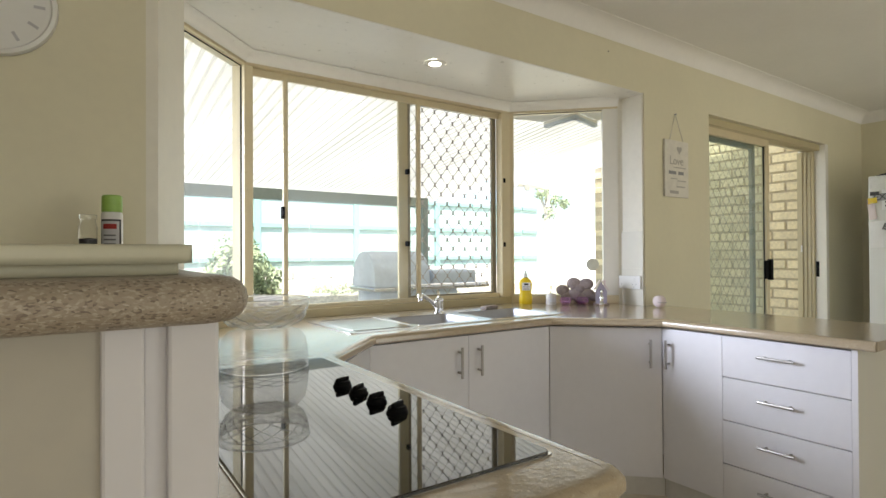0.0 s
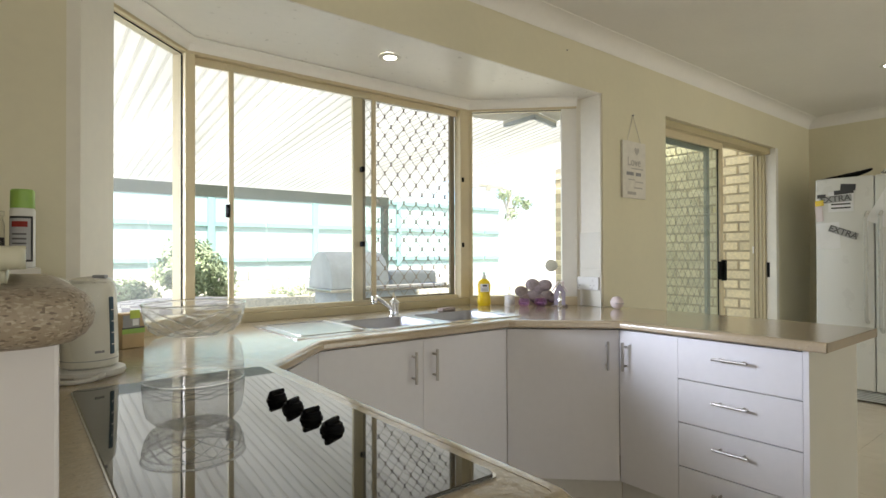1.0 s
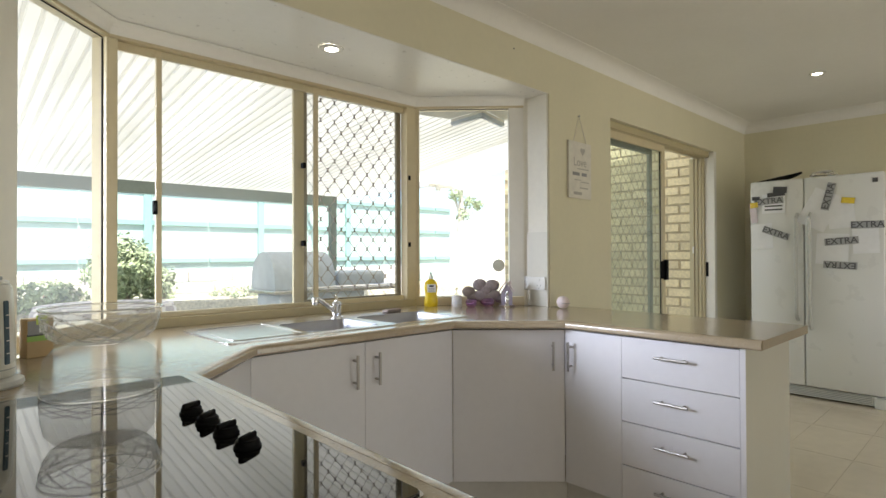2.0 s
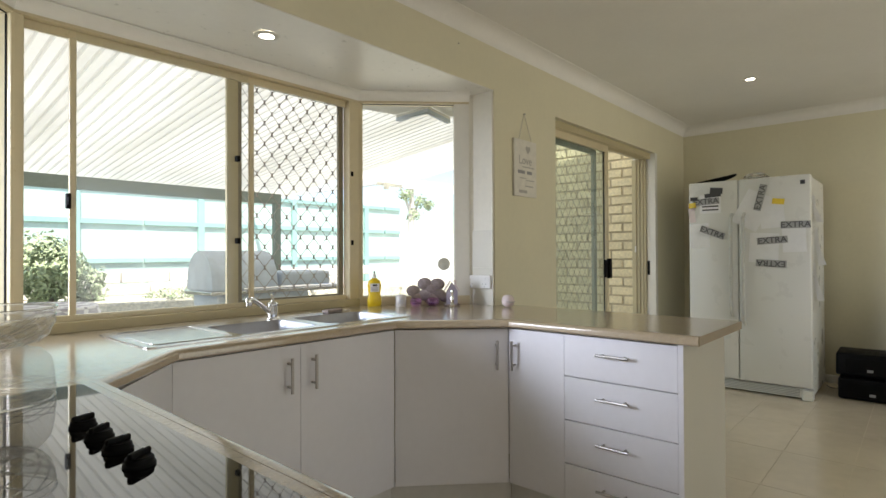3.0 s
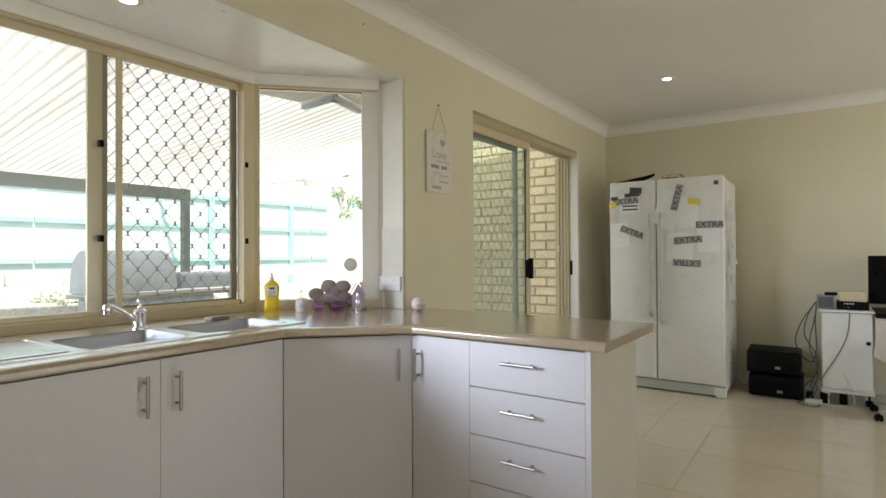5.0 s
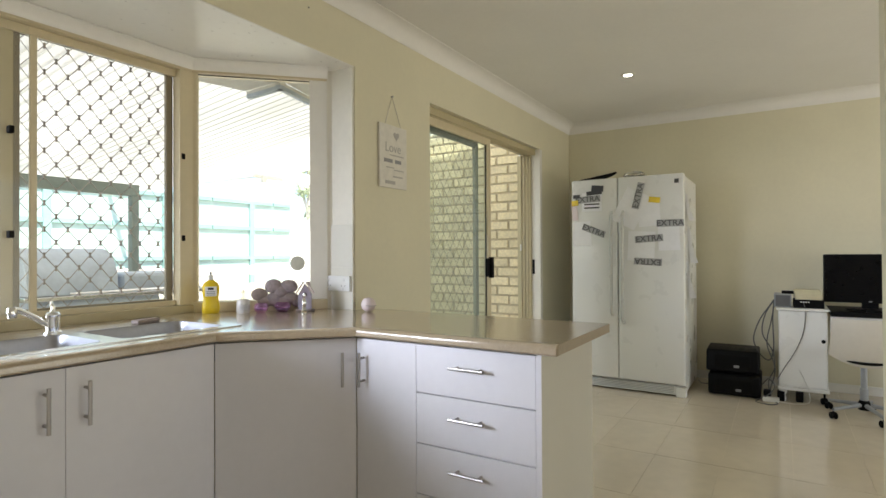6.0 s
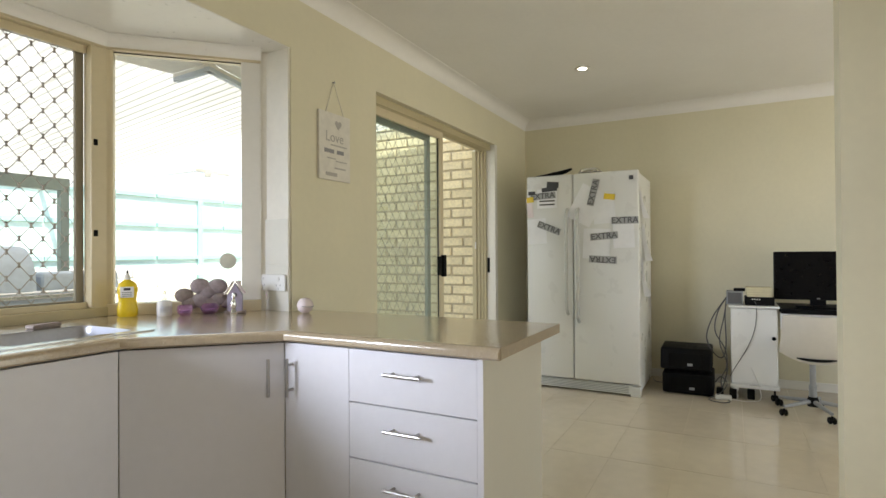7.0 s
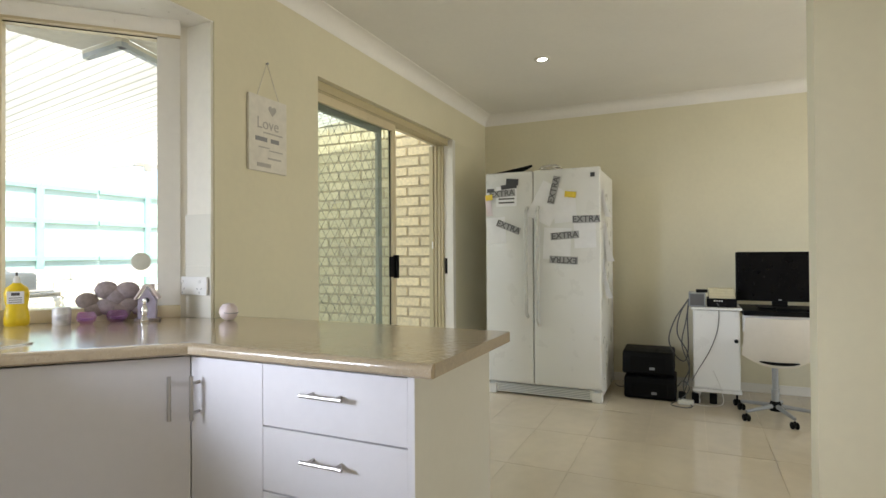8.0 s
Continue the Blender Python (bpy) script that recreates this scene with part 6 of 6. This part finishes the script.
# raised garden bed with stone edging
bm = B()
prism(bm, [(-6, 6.9), (8.6, 7.3), (8.6, 8.46), (-6, 8.46)], -0.12, 0.62, 0.05)
structure("garden_bed", bm, M_lawn, "raised garden bed along the fence")
for row in range(2):
    ex = thing("stone_edging", "pale stone block edging of the garden bed", "edging", (2.0, 7.0, 0.62 + 0.16 * row))
    random.seed(5 + row)
    for k in range(13):
        x = -1.2 + k * 0.62 + 0.3 * row
        part("block", box(B(), x, x + 0.60, 8.0 + 0.12 * row, 8.2 + 0.12 * row, 0.62 + 0.16 * row, 0.775 + 0.16 * row + random.uniform(-0.01, 0.01), 0.02), M_stone, ex)
random.seed(11)


def leaf_cloud(bm, centre, radii, count, size, seed, hollow=0.55):
    """Small leaves, bent along the middle, spread in an uneven rounded crown."""
    rng = random.Random(seed)
    c = Vector(centre)
    for _ in range(count):
        d = Vector((rng.gauss(0, 1), rng.gauss(0, 1), rng.gauss(0, 1))).normalized()
        lump = 0.78 + 0.34 * noise.noise(d * 2.6 + Vector((seed, 0, 0))) + 0.12 * noise.noise(d * 7 + Vector((0, seed, 0)))
        k = (hollow + (1 - hollow) * rng.random() ** 0.5) * lump
        p = c + Vector((d.x * radii[0], d.y * radii[1], d.z * radii[2])) * k
        n = (d + Vector((rng.uniform(-0.8, 0.8), rng.uniform(-0.8, 0.8), rng.uniform(-0.3, 0.9)))).normalized()
        u = n.cross(Vector((rng.uniform(-1, 1), rng.uniform(-1, 1), rng.uniform(-1, 1)))).normalized()
        w = n.cross(u)
        s = size * rng.uniform(0.6, 1.25)
        a, b = bm.verts.new(p - u * s), bm.verts.new(p + u * s)
        e, f = bm.verts.new(p + w * s * 0.45 - n * s * 0.15), bm.verts.new(p - w * s * 0.45 - n * s * 0.15)
        bm.faces.new((a, f, b))
        bm.faces.new((a, b, e))
    return bm


def bush(name, label, at, radii, count, size, seed, stems=5):
    b = thing(name, label, "shrub", (at[0], at[1], 0.62))
    rng = random.Random(seed)
    for k in range(stems):
        a = 2 * math.pi * k / stems
        tip = (at[0] + math.cos(a) * radii[0] * 0.6, at[1] + math.sin(a) * radii[1] * 0.6, at[2] + radii[2] * rng.uniform(0.2, 0.6))
        part("stem", tube(B(), smooth_path([(at[0] + 0.04 * math.cos(a), at[1] + 0.04 * math.sin(a), 0.6), (at[0] + math.cos(a) * radii[0] * 0.3, at[1] + math.sin(a) * radii[1] * 0.3, at[2] * 0.9), tip], 3), [0.02, 0.018, 0.016, 0.012, 0.009, 0.006, 0.004], 6), M_bark, b)
    me = bpy.data.meshes.new("crown")
    bm = leaf_cloud(B(), at, radii, count, size, seed)
    bm.to_mesh(me)
    bm.free()
    me.materials.append(M_leaf)
    put("crown", me, b, "small bright green leaves")
    return b


bush("shrub", "rounded green leafy shrub in the garden bed", (1.78, 7.2, 1.0), (0.45, 0.42, 0.46), 3600, 0.035, 3)
bush("low_plant", "low spreading green plant along the garden bed", (0.95, 7.1, 0.72), (0.62, 0.3, 0.22), 2200, 0.03, 8)
bush("low_plant", "low dry plant along the garden bed", (3.2, 7.3, 0.66), (0.6, 0.25, 0.12), 700, 0.025, 14)
bush("dark_shrub", "dark bluish shrub in shade beside the leafy shrub", (2.22, 7.45, 0.80), (0.28, 0.28, 0.30), 900, 0.035, 21)
tree = thing("tree", "slender tree with sparse foliage beyond the garden", "tree", (14.2, 14.0, -0.12))
part("trunk", tube(B(), smooth_path([(14.2, 14.0, -0.12), (14.15, 14.0, 1.8), (14.25, 14.05, 3.2), (14.1, 14.0, 4.4)], 4), [0.16, 0.155, 0.15, 0.14, 0.13, 0.12, 0.11, 0.10, 0.09, 0.08, 0.06, 0.05, 0.03], 8), M_pale_bark, tree, "", True)
for k, (dx, dz) in enumerate(((0.9, 1.1), (-0.7, 1.3), (0.5, 1.7), (-0.4, 0.8))):
    part("limb", tube(B(), smooth_path([(14.18, 14.0, 2.2 + 0.3 * k), (14.18 + dx * 0.5, 14.1, 2.6 + 0.3 * k + dz * 0.4), (14.18 + dx, 14.2, 2.2 + 0.3 * k + dz)], 3), [0.06, 0.055, 0.05, 0.04, 0.03, 0.02, 0.012], 6), M_pale_bark, tree)
me = bpy.data.meshes.new("crown")
bm = B()
for k, (dx, dz, r) in enumerate(((0.1, 2.6, 0.5), (0.4, 3.1, 0.5), (-0.3, 3.3, 0.45), (0.9, 3.0, 0.35), (0.0, 4.0, 0.6), (-0.6, 4.3, 0.5))):
    leaf_cloud(bm, (14.2 + dx, 14.0, dz), (r * 0.8, r * 0.8, r * 0.7), 170, 0.07, 30 + k, 0.2)
bm.to_mesh(me)
bm.free()
me.materials.append(M_leaf)
put("crown", me, tree, "sparse green foliage")

# barbecue under its cover, on the patio
bbq = thing("barbecue", "hooded barbecue with a pale blue cover and side shelf", "barbecue", (2.85, 4.6, -0.05))
part("cart", box(B(), 2.32, 3.20, 4.40, 4.85, 0.0, 0.82, 0.02), M_bbq, bbq)
bm = B()
rows = []
for i in range(9):
    a = math.pi * i / 8
    rows.append([bm.verts.new((x, 4.62 - 0.24 * math.cos(a), 0.86 + 0.33 * math.sin(a) ** 0.8)) for x in (2.27, 2.33, 2.80, 2.86)])
for a, b in zip(rows, rows[1:]):
    for k in range(3):
        bm.faces.new((a[k], a[k + 1], b[k + 1], b[k]))
bm.faces.new([r[0] for r in rows])
bm.faces.new([r[3] for r in rows][::-1])
part("hood", bm, M_bbq, bbq, "rounded hood", True)
part("worktop", box(B(), 2.25, 3.58, 4.36, 4.88, 0.82, 0.855, 0.008), M_steel, bbq, "steel shelf")
part("front_rail", tube(B(), [(2.5, 4.32, 0.87), (3.5, 4.32, 0.87)], 0.012, 8), M_chrome, bbq, "", True)
for x in (2.55, 3.45):
    part("rail_bracket", tube(B(), [(x, 4.32, 0.87), (x, 4.37, 0.84)], 0.008, 6), M_chrome, bbq)
part("side_burner_lid", box(B(), 2.92, 3.46, 4.42, 4.84, 0.857, 1.0, 0.03), M_bbq, bbq, "low covered burner lid")
for x in (2.36, 3.16):
    for y in (4.45, 4.8):
        part("leg", box(B(), x - 0.02, x + 0.02, y - 0.02, y + 0.02, -0.05, 0.0, 0.004), M_black, bbq)

table = thing("patio_table", "round patio table under a pale checked cloth", "table", (1.10, 4.3, -0.05))
part("tabletop", lathe(B(), [(0, 0.80), (0.38, 0.80), (0.40, 0.815), (0.38, 0.83), (0, 0.83)], (1.02, 4.3, 0), 28), M_bark, table, "", True)
part("pedestal", lathe(B(), [(0, -0.05), (0.22, -0.05), (0.2, -0.03), (0.04, 0.0), (0.035, 0.78), (0.1, 0.80), (0, 0.80)], (1.02, 4.3, 0), 16), M_bark, table, "", True)
cloth = thing("tablecloth", "pale grey and white checked tablecloth on the patio table", "tablecloth", (1.02, 4.3, 0.83))
bm = B()
seg = 48
ringz = [(0.0, 0.833), (0.3, 0.833), (0.405, 0.832), (0.415, 0.80), (0.42, 0.70)]
rings = []
for q, (r, z) in enumerate(ringz[1:]):
    rings.append([bm.verts.new((1.02 + (r + (0.02 * math.sin(8 * 2 * math.pi * k / seg) if q >= 2 else 0)) * math.cos(2 * math.pi * k / seg), 4.3 + (r + (0.02 * math.sin(8 * 2 * math.pi * k / seg) if q >= 2 else 0)) * math.sin(2 * math.pi * k / seg), z)) for k in range(seg)])
bm.faces.new(rings[0])
for a, b in zip(rings, rings[1:]):
    for k in range(seg):
        bm.faces.new((a[k], a[(k + 1) % seg], b[(k + 1) % seg], b[k]))
m_check = mat("checked_cloth", (0.66, 0.65, 0.68), 0.9)
cn, cl = m_check.node_tree.nodes, m_check.node_tree.links
chk, cg = cn.new("ShaderNodeTexChecker"), cn.new("ShaderNodeNewGeometry")
chk.inputs["Color1"].default_value, chk.inputs["Color2"].default_value, chk.inputs["Scale"].default_value = (0.75, 0.74, 0.76, 1), (0.42, 0.40, 0.46, 1), 11.0
cl.new(cg.outputs["Position"], chk.inputs["Vector"])
cl.new(chk.outputs["Color"], cn["Principled BSDF"].inputs["Base Color"])
part("fabric", bm, m_check, cloth, "", True)
pc = thing("patio_chair", "curved back of a dark patio chair", "chair", (1.86, 4.5, -0.05))
part("back_rail", tube(B(), smooth_path([(1.60, 4.62, 0.62), (1.68, 4.52, 0.685), (1.86, 4.47, 0.70), (2.04, 4.52, 0.685), (2.12, 4.62, 0.62)], 5), 0.014, 8), M_mauve_dark, pc, "", True)
part("seat", prism(B(), rect(1.64, 2.08, 4.5, 4.92, 0.08), 0.36, 0.39, 0.01), M_mauve_dark, pc)
for x, y, z in ((1.61, 4.62, 0.62), (2.11, 4.62, 0.62), (1.70, 4.88, 0.36), (2.02, 4.88, 0.36)):
    part("leg", tube(B(), [(x, y, z), (x, y, -0.05)], 0.012, 8), M_mauve_dark, pc)

# fence of steel sheets
FNY = 8.5
fence = thing("fence", "pale green steel sheet fence behind the garden bed", "fence", (2.0, FNY, -0.12))
for i in range(9):
    x, w = -5.93 + i * 1.66, 1.66 if i < 8 else 0.98
    part("fence_post", box(B(), x - 0.05, x + 0.05, FNY - 0.055, FNY + 0.03, -0.12, 2.13, 0.004), M_fence_shade, fence)
    for z0, z1 in ((2.07, 2.13), (1.585, 1.655), (1.05, 1.115)):
        for u0, u1 in ((0.05, w / 2 - 0.012), (w / 2 + 0.012, w - 0.05)):
            part("rail", box(B(), x + u0, x + u1, FNY - 0.05, FNY - 0.012, z0, z1, 0.004), M_fence_shade, fence)
    part("sheet", box(B(), x + 0.03, x + w - 0.03, FNY - 0.008, FNY + 0.008, -0.1, 2.128), M_fence, fence)
    part("capping", box(B(), x + 0.03, x + w - 0.03, FNY - 0.03, FNY + 0.02, 2.132, 2.155, 0.003), M_fence, fence)

# ---- pieces of floor and walls ----
TW, TD = 0.6, 0.327
tile_bm = box(B(), 0.0015, TW - 0.0015, 0.0015, TD - 0.0015, -0.0014, 0.0, 0.0, None, 1)
tile_me = mesh_of(tile_bm, M_floor)
rest = B()
j = 0
y = 0.718 - TD * 16
while y < N:
    x = -3.3
    while x < E:
        near = 2.3 < x < 5.4 and -0.6 < y < 1.65
        if near:
            t = new("tile", tile_me)
            t.parent = floor
            t.matrix_basis = pose(x, y, 0)
        else:
            box(rest, x + 0.0015, min(x + TW - 0.0015, E), y + 0.0015, min(y + TD - 0.0015, N + 0.01), -0.008, 0.0)
        x += TW
    y += TD
    j += 1
rest_ob = part("tiles", rest, M_floor, floor)
rest_ob["kind"] = "stuff"

brick_me = mesh_of(box(B(), 0.0, 0.10, 0.005, 0.225, 0.005, 0.0745, 0.004, None, 1), M_brick)
half_me = mesh_of(box(B(), 0.0, 0.10, 0.005, 0.105, 0.005, 0.0745, 0.004, None, 1), M_brick)
for c in range(30):
    z = -0.1275 + c * 0.0875
    for i in range(11):
        y = 2.158 + i * 0.24 - (0.12 if c % 2 else 0.0)
        if y > 4.3 or z > 2.34:
            continue
        if y < 2.14:
            t = new("brick", half_me)
            t.parent = wall_return
            t.matrix_basis = pose(BX, 2.158, z)
            continue
        t = new("brick", brick_me)
        t.parent = wall_return
        t.matrix_basis = pose(BX + random.uniform(-0.0015, 0.0015), y, z)
